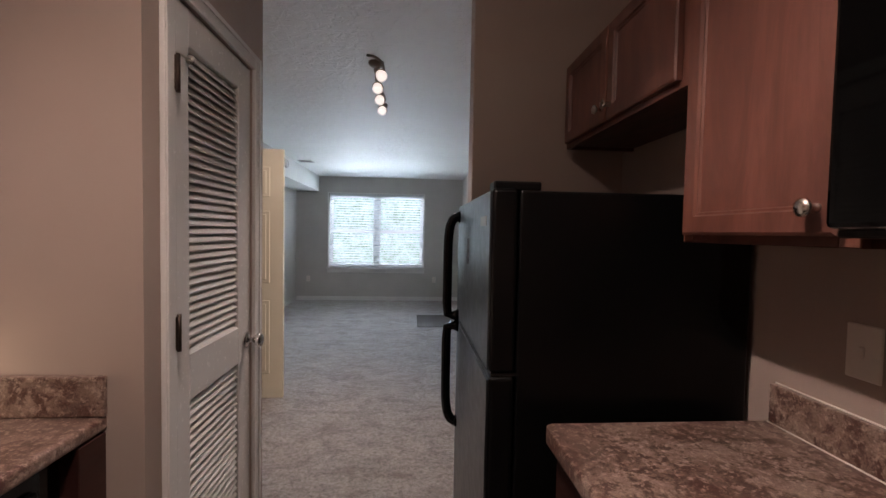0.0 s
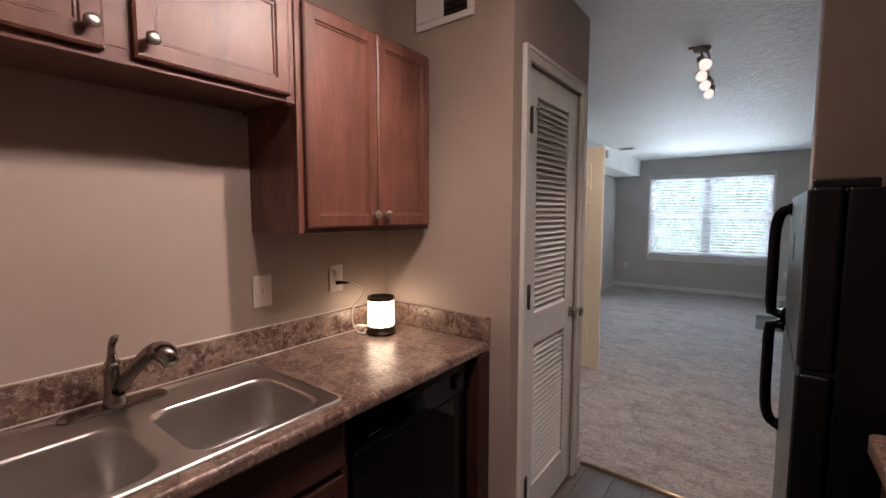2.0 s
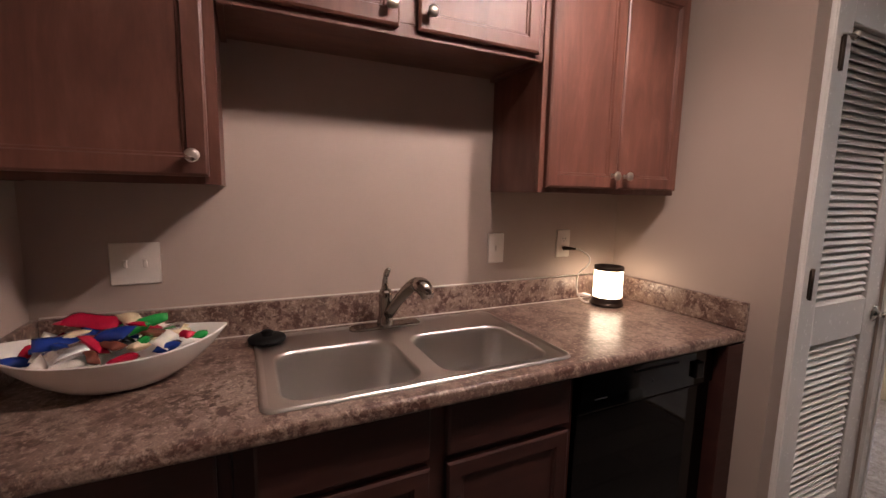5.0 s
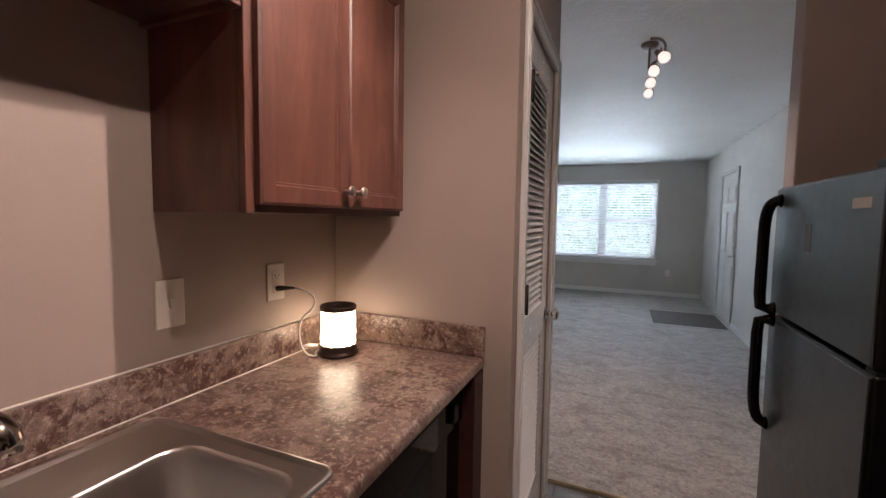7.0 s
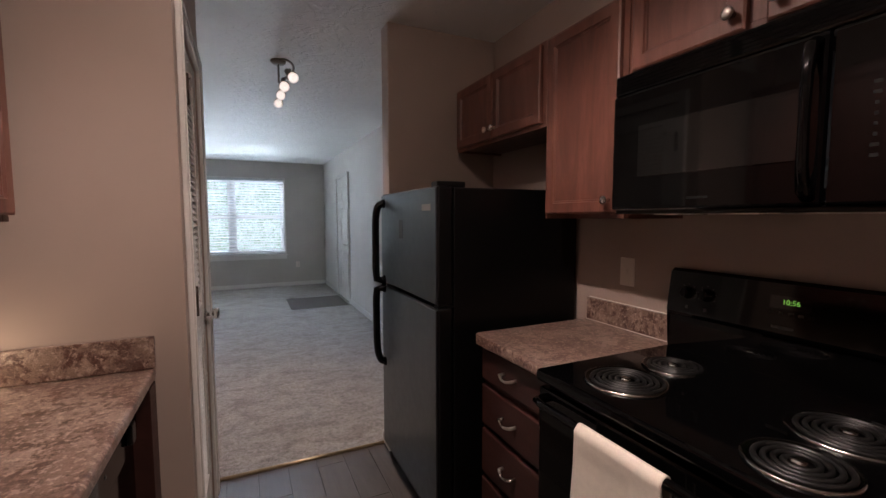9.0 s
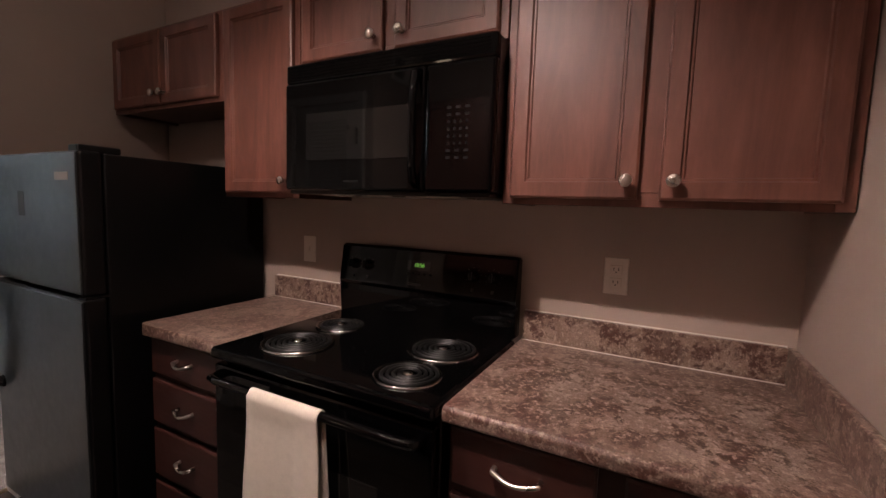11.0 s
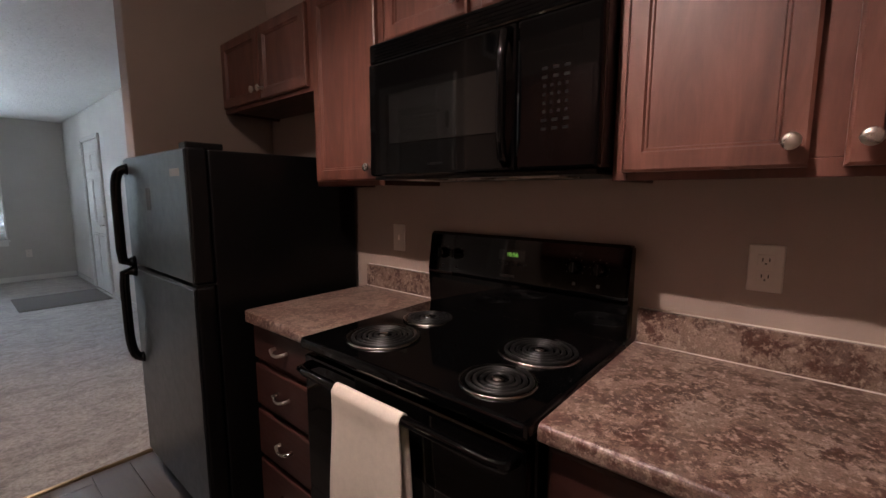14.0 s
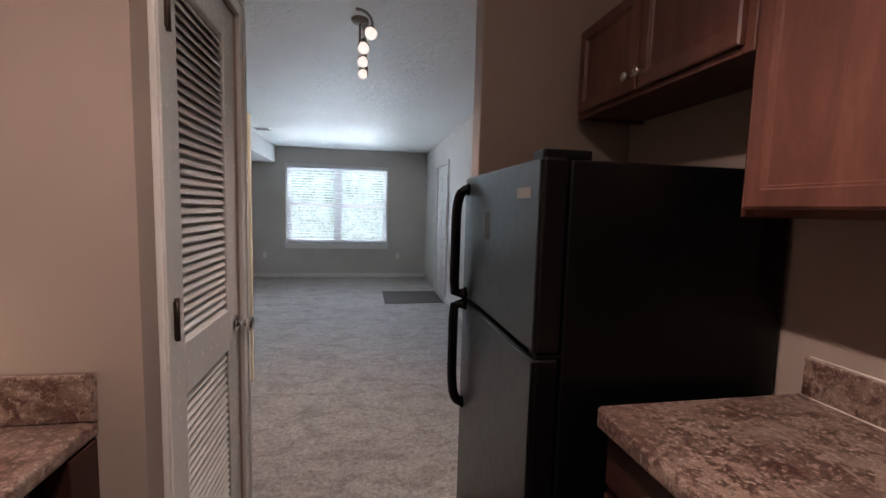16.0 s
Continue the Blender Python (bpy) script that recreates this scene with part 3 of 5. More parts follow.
for a, b in ((WX0 + 0.04, XM - 0.035), (XM + 0.035, WX1 - 0.04)):
    for c, e, dy in ((WZ0 + 0.04, 1.40, 0.0), (1.385, WZ1 - 0.04, 0.028)):
        bm = bmesh.new()
        y0, y1 = LF + 0.076 + dy, LF + 0.102 + dy
        box(bm, a, a + 0.035, y0, y1, c, e)
        box(bm, b - 0.035, b, y0, y1, c, e)
        box(bm, a + 0.035, b - 0.035, y0, y1, c, c + 0.04)
        box(bm, a + 0.035, b - 0.035, y0, y1, e - 0.04, e)
        part("sash", bm, M_WHITE, win)
        g = part("pane", boxed(a + 0.035, b - 0.035, y0 + 0.011, y0 + 0.015, c + 0.04, e - 0.04), M_PANE, win)
        g.visible_shadow = False
bm = boxed(WX0 - 0.04, WX1 + 0.04, LF - 0.035, LF + 0.07, WZ0 - 0.028, WZ0 + 0.002, 0.006, 2)
part("window_sill", bm, M_WHITE, win)
part("apron", boxed(WX0 - 0.02, WX1 + 0.02, LF - 0.016, LF, WZ0 - 0.098, WZ0 - 0.028, 0.003), M_WHITE, win)
bm = bmesh.new()
box(bm, WX0 - 0.02, WX0, LF - 0.006, LF, WZ0 + 0.002, WZ1 + 0.02, 0.002)
box(bm, WX1, WX1 + 0.02, LF - 0.006, LF, WZ0 + 0.002, WZ1 + 0.02, 0.002)
box(bm, WX0, WX1, LF - 0.006, LF, WZ1, WZ1 + 0.02, 0.002)
part("reveal_trim", bm, M_WHITE, win)


def blind(x0, x1, label):
    d = thing("window_blind", label, "blind", ((x0 + x1) / 2, LF + 0.035, WZ0 + 0.004))
    part("headrail", boxed(x0, x1, LF + 0.005, LF + 0.062, WZ1 - 0.055, WZ1 - 0.002, 0.004), M_BLIND, d)
    part("bottom_rail", boxed(x0, x1, LF + 0.012, LF + 0.058, WZ0 + 0.006, WZ0 + 0.024, 0.004), M_BLIND, d)
    bm = boxed(-(x1 - x0) / 2, (x1 - x0) / 2, -0.019, 0.019, -0.0018, 0.0018)
    bmesh.ops.rotate(bm, matrix=Matrix.Rotation(radians(-30), 3, 'X'), cent=(0, 0, 0), verts=bm.verts[:])
    me = bpy.data.meshes.new("slat")
    bm.to_mesh(me)
    bm.free()
    me.materials.append(M_BLIND)
    n = 28
    for k in range(n):
        s = new("slat", me)
        s.parent = d
        s.location = (0, 0, 0.05 + k * (WZ1 - 0.08 - WZ0 - 0.05) / (n - 1))
    for x in (x0 + 0.14, x0 + 0.62, x1 - 0.62, x1 - 0.14):
        part("ladder_cord", tube(bmesh.new(), [(x, LF + 0.010, WZ0 + 0.02), (x, LF + 0.010, WZ1 - 0.05)], 0.0014, 5), M_CORD, d)


blind(WX0 + 0.012, WX1 - 0.012, "white horizontal slat blind, lowered and open")

# outside
structure("ground", boxed(-60, 60, 8.9, 60, -3.2, -3.0), painted("grass_ground", (0.07, 0.11, 0.035), 0.9, 30, 0.01), "grassy ground below the window", "ground")
# flat board that glows by itself, with the trees' daylight in its colour
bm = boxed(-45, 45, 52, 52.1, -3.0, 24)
structure("backdrop", bm, M_TREES_GLOW, "flat self-glowing backdrop of distant trees beyond the window", "backdrop")

# ---- living room fixtures ----


def wall_plate(name, axis, plane, out, u, z, kind, label, group, w=0.072, h=0.116):
    """A switch or socket plate on the wall plane axis = plane."""
    def bx(bm, a0, a1, u0, u1, z0, z1, bev=0.0):
        a0, a1 = sorted((plane + out * a0, plane + out * a1))
        return box(bm, a0, a1, u0, u1, z0, z1, bev) if axis == 'x' else box(bm, u0, u1, a0, a1, z0, z1, bev)
    at = (plane, u, z - h / 2) if axis == 'x' else (u, plane, z - h / 2)
    d = thing(name, label, "outlet" if kind == "socket" else "switch", at, group)
    part("cover_plate", bx(bmesh.new(), 0.0, 0.006, u - w / 2, u + w / 2, z - h / 2, z + h / 2, 0.0025), M_PLATE, d)
    if kind == "socket":
        for dz in (-0.020, 0.020):
            f = part("socket_face", bx(bmesh.new(), 0.006, 0.0085, u - 0.017, u + 0.017, z + dz - 0.014, z + dz + 0.014, 0.001), M_PLATE, d)
            bm = bmesh.new()
            bx(bm, 0.0083, 0.0090, u - 0.008, u - 0.0055, z + dz - 0.003, z + dz + 0.006)
            bx(bm, 0.0083, 0.0090, u + 0.0055, u + 0.008, z + dz - 0.003, z + dz + 0.006)
            bx(bm, 0.0083, 0.0090, u - 0.002, u + 0.002, z + dz - 0.010, z + dz - 0.006)
            part("slot", bm, M_SOCKET, d)
    else:
        for du in ([0] if w < 0.1 else [-0.023, 0.023]):
            part("toggle", bx(bmesh.new(), 0.006, 0.0125, u + du - 0.005, u + du + 0.005, z - 0.011, z + 0.012, 0.002), M_PLATE, d)
    return d


wall_plate("wall_socket", 'y', LF, -1, -1.865, 0.43, "socket", "white duplex wall socket low on the wall", "living room sockets")
wall_plate("wall_socket", 'y', LF, -1, 0.618, 0.43, "socket", "white duplex wall socket low on the wall", "living room sockets")

reg = thing("ceiling_vent", "white slotted ceiling air register", "vent", (-1.48, 6.87, CEIL))
part("frame", boxed(-1.60, -1.36, 6.76, 6.98, CEIL - 0.008, CEIL, 0.002), M_WHITE, reg)
for k in range(5):
    part("slat", boxed(-1.57, -1.39, 6.79 + k * 0.034, 6.812 + k * 0.034, CEIL - 0.012, CEIL - 0.008), M_BRONZE, reg)
det = thing("smoke_detector", "small white round smoke detector on the soffit", "smoke detector", (-1.665, 6.45, 2.36))
part("housing", lathe(bmesh.new(), [(0, 0), (0.06, 0), (0.06, 0.02), (0.045, 0.034), (0, 0.036)], Matrix.Translation((-1.665, 6.45, 2.33)) @ Matrix.Rotation(radians(90), 4, 'Y')), M_WHITE, det)


def track_light(name, label, rail, heads, canopy, bulb_mat, z_rail):
    """A ceiling fixture: canopy, stem, bent rail and swivelling spot heads with frosted glass bulbs."""
    d = thing(name, label, "track light", (canopy[0], canopy[1], CEIL))
    part("canopy", lathe(bmesh.new(), [(0, 0), (0.050, 0), (0.050, -0.012), (0.038, -0.024), (0, -0.026)], Matrix.Translation((canopy[0], canopy[1], CEIL))), M_TRACK, d)
    part("stem", tube(bmesh.new(), [(canopy[0], canopy[1], CEIL - 0.02), (canopy[0], canopy[1], z_rail)], 0.007), M_TRACK, d)
    part("rail", tube(bmesh.new(), rail, 0.007, 8), M_TRACK, d)
    for hx, hy, dirn in heads:
        q = Vector(dirn).normalized().to_track_quat('Z', 'Y').to_matrix().to_4x4()
        m = Matrix.Translation((hx, hy, z_rail - 0.035)) @ q
        bm = tube(bmesh.new(), [(hx, hy, z_rail), (hx, hy, z_rail - 0.035)], 0.005, 8)
        lathe(bm, [(0, -0.045), (0.016, -0.042), (0.02, -0.02), (0.024, 0.0), (0.031, 0.018), (0.033, 0.024), (0.027, 0.018), (0.0, 0.008)], m, 18)
        h = part("spot_head", bm, M_TRACK, d, "dark bronze swivelling spot head")
        part("bulb", lathe(bmesh.new(), [(0.0, 0.010), (0.024, 0.018), (0.029, 0.034), (0.030, 0.048), (0.024, 0.055), (0.010, 0.050), (0, 0.049)], m, 18), bulb_mat, h, "glowing frosted glass bulb")
    return d


ZR = 2.30
rail = bez((-0.09, 2.47, ZR + 0.015), (-0.02, 2.50, ZR + 0.03), (0.02, 2.60, ZR), (-0.04, 2.76, ZR), 10) + bez((-0.04, 2.76, ZR), (-0.11, 2.92, ZR), (0.0, 3.08, ZR), (-0.05, 3.26, ZR + 0.01), 10)[1:]
track_light("track_light", "dark bronze ceiling track light with four lit spots", rail,
            [(-0.035, 2.575, (0.45, -0.65, -0.7)), (-0.056, 2.775, (0.0, -0.65, -0.75)), (-0.055, 3.01, (-0.15, -0.7, -0.7)), (-0.052, 3.25, (-0.25, -0.65, -0.7))],
            (-0.078, 2.90), M_BULB, ZR)
for hx, hy, tx, ty, tz, w in ((0.02, 2.50, 0.10, 2.0, 0.0, 26), (-0.056, 2.70, -0.05, 2.35, 0.0, 24), (-0.075, 2.93, -1.0, 3.62, 1.1, 48), (-0.08, 3.18, -0.4, 2.8, 0.0, 24)):
    lamp("track_bulb_light", 'SPOT', (hx, hy, 2.165), w, WARM, 0.03, (tx, ty, tz), 110)

# ---- kitchen: cabinets ----


def knob(parent, at, out):
    m = Matrix.Translation(at) @ Vector((out, 0, 0)).to_track_quat('Z', 'Y').to_matrix().to_4x4()
    bm = lathe(bmesh.new(), [(0, 0), (0.008, 0), (0.006, 0.006), (0.0055, 0.014), (0.012, 0.019), (0.0155, 0.024), (0.0145, 0.028), (0.009, 0.031), (0, 0.032)], m, 18)
    return part("knob", bm, M_NICKEL, parent, "round brushed nickel knob")


def pull(parent, x, yc, z, out, w=0.098):
    """An arched bar handle standing off a drawer front."""
    pts = [(x, yc - w / 2, z + 0.004), (x + out * 0.016, yc - w / 2, z + 0.004)]
    pts += [(x + out * (0.018 + 0.010 * math.sin(math.pi * k / 8)), yc - w / 2 + w * k / 8, z + 0.004 - 0.010 * math.sin(math.pi * k / 8)) for k in range(9)]
    pts += [(x + out * 0.016, yc + w / 2, z + 0.004), (x, yc + w / 2, z + 0.004)]
    rs = [0.0065, 0.006] + [0.0045 + 0.002 * abs(k - 4) / 4 for k in range(9)] + [0.006, 0.0065]
    return part("pull_handle", tube(bmesh.new(), pts, rs, 10), M_NICKEL, parent, "arched satin metal drawer pull")


def upper_cabinet(y0, y1, z0, z1, wall, face, doors, knobs, label):
    """A wall cabinet: open-bottomed box, face frame, and framed doors of (y0, y1) each."""
    out = 1 if face > wall else -1
    d = thing("wall_cabinet", label, "cabinet", (wall, (y0 + y1) / 2, z0), "kitchen wall cabinets")
    fr = face - out * 0.019
    a, b = sorted((wall + out * 0.001, fr))
    part("side_panel", boxed(a, b, y0 + 0.001, y0 + 0.016, z0, z1), M_WOOD, d)
    part("side_panel", boxed(a, b, y1 - 0.016, y1 - 0.001, z0, z1), M_WOOD, d)
    part("top_panel", boxed(a, b, y0 + 0.016, y1 - 0.016, z1 - 0.016, z1), M_WOOD, d)
    part("bottom_panel", boxed(a, b, y0 + 0.016, y1 - 0.016, z0 + 0.012, z0 + 0.026), M_UNDER, d)
    a, b = sorted((fr, face))
    bm = bmesh.new()
    fw = 0.034
    box(bm, a, b, y0 + 0.001, y0 + fw, z0, z1, 0.0015)
    box(bm, a, b, y1 - fw, y1 - 0.001, z0, z1, 0.0015)
    box(bm, a, b, y0 + fw, y1 - fw, z0, z0 + fw, 0.0015)
    box(bm, a, b, y0 + fw, y1 - fw, z1 - fw, z1, 0.0015)
    for (p0, p1), (q0, q1) in zip(doors, doors[1:]):
        if q0 - p1 > 0.012:
            box(bm, a, b, p1 - 0.006, q0 + 0.006, z0 + fw, z1 - fw, 0.0015)
    part("face_frame", bm, M_WOOD, d)
    for (p0, p1), ky in zip(doors, knobs):
        dr = part("door", panel_front(face + out * 0.001, face + out * 0.020, p0, p1, z0 + 0.018, z1 - 0.014), M_WOOD, d)
        knob(dr, (face + out * 0.0195, ky, z0 + 0.062), out)
    return d


ZT = 2.095
LFACE, RFACE = -0.893, 0.815
upper_cabinet(0.590, 1.238, 1.368, ZT, KL, LFACE, [(0.612, 0.918), (0.922, 1.226)], [0.893, 0.951], "reddish-brown cherry wall cabinet with two closed doors beside the louvred door")
upper_cabinet(-0.312, 0.588, 1.768, ZT, KL, LFACE, [(-0.288, 0.112), (0.166, 0.562)], [0.085, 0.196], "short cherry wall cabinet above the sink, two doors")
upper_cabinet(-0.776, -0.314, 1.368, ZT, KL, LFACE, [(-0.752, -0.338)], [-0.368], "cherry wall cabinet with one closed door over the candy dish")
upper_cabinet(1.142, 1.945, 1.748, ZT, KR, RFACE, [(1.166, 1.540), (1.546, 1.921)], [1.512, 1.574], "short cherry wall cabinet above the refrigerator, two doors")
upper_cabinet(0.732, 1.140, 1.372, ZT, KR, RFACE, [(0.754, 1.120)], [0.784], "narrow cherry wall cabinet beside the microwave, one door")
upper_cabinet(-0.034, 0.730, 1.815, ZT, KR, RFACE, [(-0.010, 0.325), (0.371, 0.706)], [0.296, 0.400], "short cherry wall cabinet above the microwave, two doors")
upper_cabinet(-0.778, -0.036, 1.372, ZT, KR, RFACE, [(-0.752, -0.424), (-0.378, -0.062)], [-0.452, -0.352], "cherry wall cabinet with two closed doors by the end wall")


def base_box(d, wall, face, y0, y1, hollow):
    out = 1 if face > wall else -1
    a, b = sorted((wall + out * 0.001, face))
    part("carcass", boxed(a, b, y0 + 0.001, y1 - 0.001, 0.10, 0.70 if hollow else 0.874), M_WOOD_SHADED, d)
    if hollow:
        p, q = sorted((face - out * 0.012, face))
        part("front_rail", boxed(p, q, y0 + 0.001, y1 - 0.001, 0.70, 0.874), M_WOOD_SHADED, d)
    a, b = sorted((wall + out * 0.001, face - out * 0.07))
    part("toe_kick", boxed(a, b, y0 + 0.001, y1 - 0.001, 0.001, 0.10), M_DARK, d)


def base_cabinet(y0, y1, wall, face, fronts, label, hollow=False):
    """fronts: (y0, y1, z0, z1, kind) with kind drawer, door or blank."""
    out = 1 if face > wall else -1
    d = thing("base_cabinet", label, "cabinet", ((wall + face) / 2, (y0 + y1) / 2, 0.0), "kitchen base cabinets")
    base_box(d, wall, face, y0, y1, hollow)
    for a, b, z0, z1, kind in fronts:
        f = part("door" if kind == "door" else "drawer_front", panel_front(face + out * 0.0005, face + out * 0.020, a, b, z0, z1, flat=kind != "door"), M_WOOD_SHADED, d)
        if kind == "drawer":
            pull(f, face + out * 0.0195, (a + b) / 2, (z0 + z1) / 2, out, 0.078 if y0 > 0 else 0.102)
        elif kind == "door":
            knob(f, (face + out * 0.0195, b - 0.03 if (a + b) < (y0 + y1) else a + 0.03, z1 - 0.10), out)
    return d


LB, RB = -0.646, 0.545
base_cabinet(-0.778, -0.312, KL, LB, [(-0.752, -0.338, 0.725, 0.862, "drawer"), (-0.752, -0.338, 0.13, 0.70, "door")], "shade-darkened cherry base cabinet with a drawer over a door")
base_cabinet(-0.310, 0.560, KL, LB, [(-0.272, 0.110, 0.725, 0.862, "blank"), (0.156, 0.536, 0.725, 0.862, "blank"), (-0.272, 0.110, 0.13, 0.705, "door"), (0.156, 0.536, 0.13, 0.705, "door")], "shade-darkened cherry sink base cabinet with false drawer fronts", True)
base_cabinet(0.738, 1.174, KR, RB, [(0.762, 1.160, 0.732, 0.862, "drawer"), (0.762, 1.160, 0.548, 0.708, "drawer"), (0.762, 1.160, 0.345, 0.524, "drawer"), (0.762, 1.160, 0.13, 0.320, "drawer")], "shade-darkened cherry base cabinet with four drawers beside the refrigerator")
base_cabinet(-0.778, -0.032, KR, RB, [(-0.362, -0.044, 0.722, 0.858, "drawer"), (-0.752, -0.412, 0.722, 0.858, "drawer"), (-0.362, -0.044, 0.13, 0.695, "door"), (-0.752, -0.412, 0.13, 0.695, "door")], "shade-darkened cherry base cabinet with two drawers over two doors")
fil = thing("filler_panel", "shade-darkened cherry filler panel beside the dishwasher", "panel", (-0.9, 1.20, 0))
part("board", boxed(KL + 0.002, -0.590, 1.172, PY - 0.002, 0.002, 0.872, 0.002), M_WOOD_SHADED, fil)

# ---- counters with back and side splashes ----
CT, CB = 0.914, 0.875


def front_roll(bm, x, s):
    es = [e for e in bm.edges if all(abs(v.co.x - x) < 1e-4 for v in e.verts) and abs(e.verts[0].co.z - e.verts[1].co.z) < 1e-5]
    bmesh.ops.bevel(bm, geom=es, offset=0.012, segments=4, affect='EDGES', profile=0.5)
    return bm


SX0, SX1, SY0, SY1 = -1.118, -0.632, -0.258, 0.547      # sink rim
left_top = thing("countertop", "mottled brown stone-look laminate counter with sink cutout", "countertop", (-0.85, 0.24, CB))
bm = boxed(SX1 - 0.02, -0.588, KB + 0.001, PY - 0.001, CB, CT)
front_roll(bm, -0.588, 1)
box(bm, KL + 0.001, SX0 + 0.02, KB + 0.001, PY - 0.001, CB, CT)
box(bm, SX0 + 0.02, SX1 - 0.02, KB + 0.001, SY0 + 0.02, CB, CT)
box(bm, SX0 + 0.02, SX1 - 0.02, SY1 - 0.02, PY - 0.001, CB, CT)
part("top_slab", bm, M_LAMINATE, left_top)
part("backsplash", boxed(KL + 0.001, KL + 0.020, KB + 0.021, PY - 0.001, CT + 0.0005, 1.015, 0.004, 2), M_LAMINATE, left_top)
part("side_splash", boxed(KL + 0.0205, -0.585, PY - 0.020, PY - 0.001, CT + 0.0005, 1.015, 0.004, 2), M_LAMINATE, left_top)
part("side_splash", boxed(KL + 0.001, -0.585, KB + 0.001, KB + 0.020, CT + 0.0005, 1.015, 0.004, 2), M_LAMINATE, left_top)
part("caulk_line", tube(bmesh.new(), [(KL + 0.021, KB + 0.02, CT + 0.001), (KL + 0.021, PY - 0.02, CT + 0.001)], 0.0022, 6), M_CORD, left_top)
part("caulk_line", tube(bmesh.new(), [(KL + 0.002, KB + 0.02, 1.0155), (KL + 0.002, PY - 0.02, 1.0155)], 0.003, 6), M_CORD, left_top)
for y0, y1, lab in ((0.736, 1.178, "short mottled brown laminate counter between stove and refrigerator"), (KB + 0.001, -0.032, "mottled brown stone-look laminate counter by the end wall")):
    ct = thing("countertop", lab, "countertop", (0.8, (y0 + y1) / 2, CB))
    bm = boxed(0.497, KR - 0.001, y0, y1, CB, CT)
    if y0 > 0:
        corner = [e for e in bm.edges if all(v.co.x < 0.52 and v.co.y > y1 - 0.001 for v in e.verts)]
        bmesh.ops.bevel(bm, geom=corner, offset=0.028, segments=5, affect='EDGES', profile=0.5)
    front_roll(bm, 0.497, -1)
    part("top_slab", bm, M_LAMINATE, ct)
    part("backsplash", boxed(KR - 0.020, KR - 0.001, y0 + (0.02 if y0 < 0 else 0), y1 - 0.004, CT + 0.0005, 1.014, 0.004, 2), M_LAMINATE, ct)
    part("caulk_line", tube(bmesh.new(), [(KR - 0.021, y0 + 0.02, CT + 0.001), (KR - 0.021, y1 - 0.006, CT + 0.001)], 0.0022, 6), M_CORD, ct)
    part("caulk_line", tube(bmesh.new(), [(KR - 0.002, y0 + 0.02, 1.0145), (KR - 0.002, y1 - 0.006, 1.0145)], 0.003, 6), M_CORD, ct)
    if y0 < 0:
        part("side_splash", boxed(0.515, KR - 0.001, y0, y0 + 0.0195, CT + 0.0005, 1.014, 0.004, 2), M_LAMINATE, ct)

# ---- sink, tap and stopper ----


def sink():
    d = thing("kitchen_sink", "stainless steel double-bowl drop-in sink, empty", "sink", (-0.87, 0.14, CT + 0.001))
    bm = bmesh.new()
    zr = CT + 0.0055
    basins = [(-0.972, -0.662, -0.218, 0.118), (-0.972, -0.662, 0.166, 0.502)]

    def loop(pts, z):
        vs = [bm.verts.new((x, y, z)) for x, y in pts]
        return vs, [bm.edges.new((a, b)) for a, b in zip(vs, vs[1:] + vs[:1])]

    def bridge(a, b):
        for k in range(len(a)):
            f = bm.faces.new((a[k], a[(k + 1) % len(a)], b[(k + 1) % len(a)], b[k]))
            f.smooth = True
    o0, _ = loop(rounded(SX0, SX1, SY0, SY1, 0.03, 6), CT + 0.001)
    o1, _ = loop(rounded(SX0 + 0.003, SX1 - 0.003, SY0 + 0.003, SY1 - 0.003, 0.028, 6), zr + 0.002)
    o2, _ = loop(rounded(SX0 + 0.010, SX1 - 0.008, SY0 + 0.009, SY1 - 0.009, 0.025, 6), zr + 0.003)
    o3, e3 = loop(rounded(SX0 + 0.020, SX1 - 0.016, SY0 + 0.018, SY1 - 0.018, 0.022, 6), zr - 0.0015)
    bridge(o0, o1), bridge(o1, o2), bridge(o2, o3)
    edges = list(e3)
    for x0, x1, y0, y1 in basins:
        rings = []
        for g, z, r in ((0.0, zr - 0.0015, 0.06), (0.003, zr - 0.003, 0.059), (0.006, zr - 0.008, 0.058), (0.009, zr - 0.02, 0.056), (0.017, zr - 0.125, 0.052), (0.021, zr - 0.145, 0.05), (0.030, zr - 0.160, 0.048), (0.044, zr - 0.168, 0.044), (0.062, zr - 0.171, 0.04)):
            vs, es = loop(rounded(x0 + g, x1 - g, y0 + g, y1 - g, r, 6), z)
            rings.append(vs)
            if not g:
                edges += es
        for a, b in zip(rings, rings[1:]):
            bridge(a, b)
        cx, cy = (x0 + x1) / 2, (y0 + y1) / 2
        inner = [bm.verts.new((cx + 0.045 * math.cos(2 * math.pi * (k + 0.5) / 28 + 0.0), cy + 0.045 * math.sin(2 * math.pi * (k + 0.5) / 28), zr - 0.173)) for k in range(28)]
        bridge(rings[-1], inner)
    bmesh.ops.triangle_fill(bm, edges=edges, use_beauty=True)
    part("basin_shell", bm, M_STEEL, d)
    for x0, x1, y0, y1 in basins:
        m = Matrix.Translation(((x0 + x1) / 2, (y0 + y1) / 2, zr - 0.172))
        part("drain", lathe(bmesh.new(), [(0.05, 0.0), (0.046, 0.003), (0.038, 0.0), (0.034, -0.012), (0, -0.013)], m, 28), M_CHROME, d, "polished drain strainer")


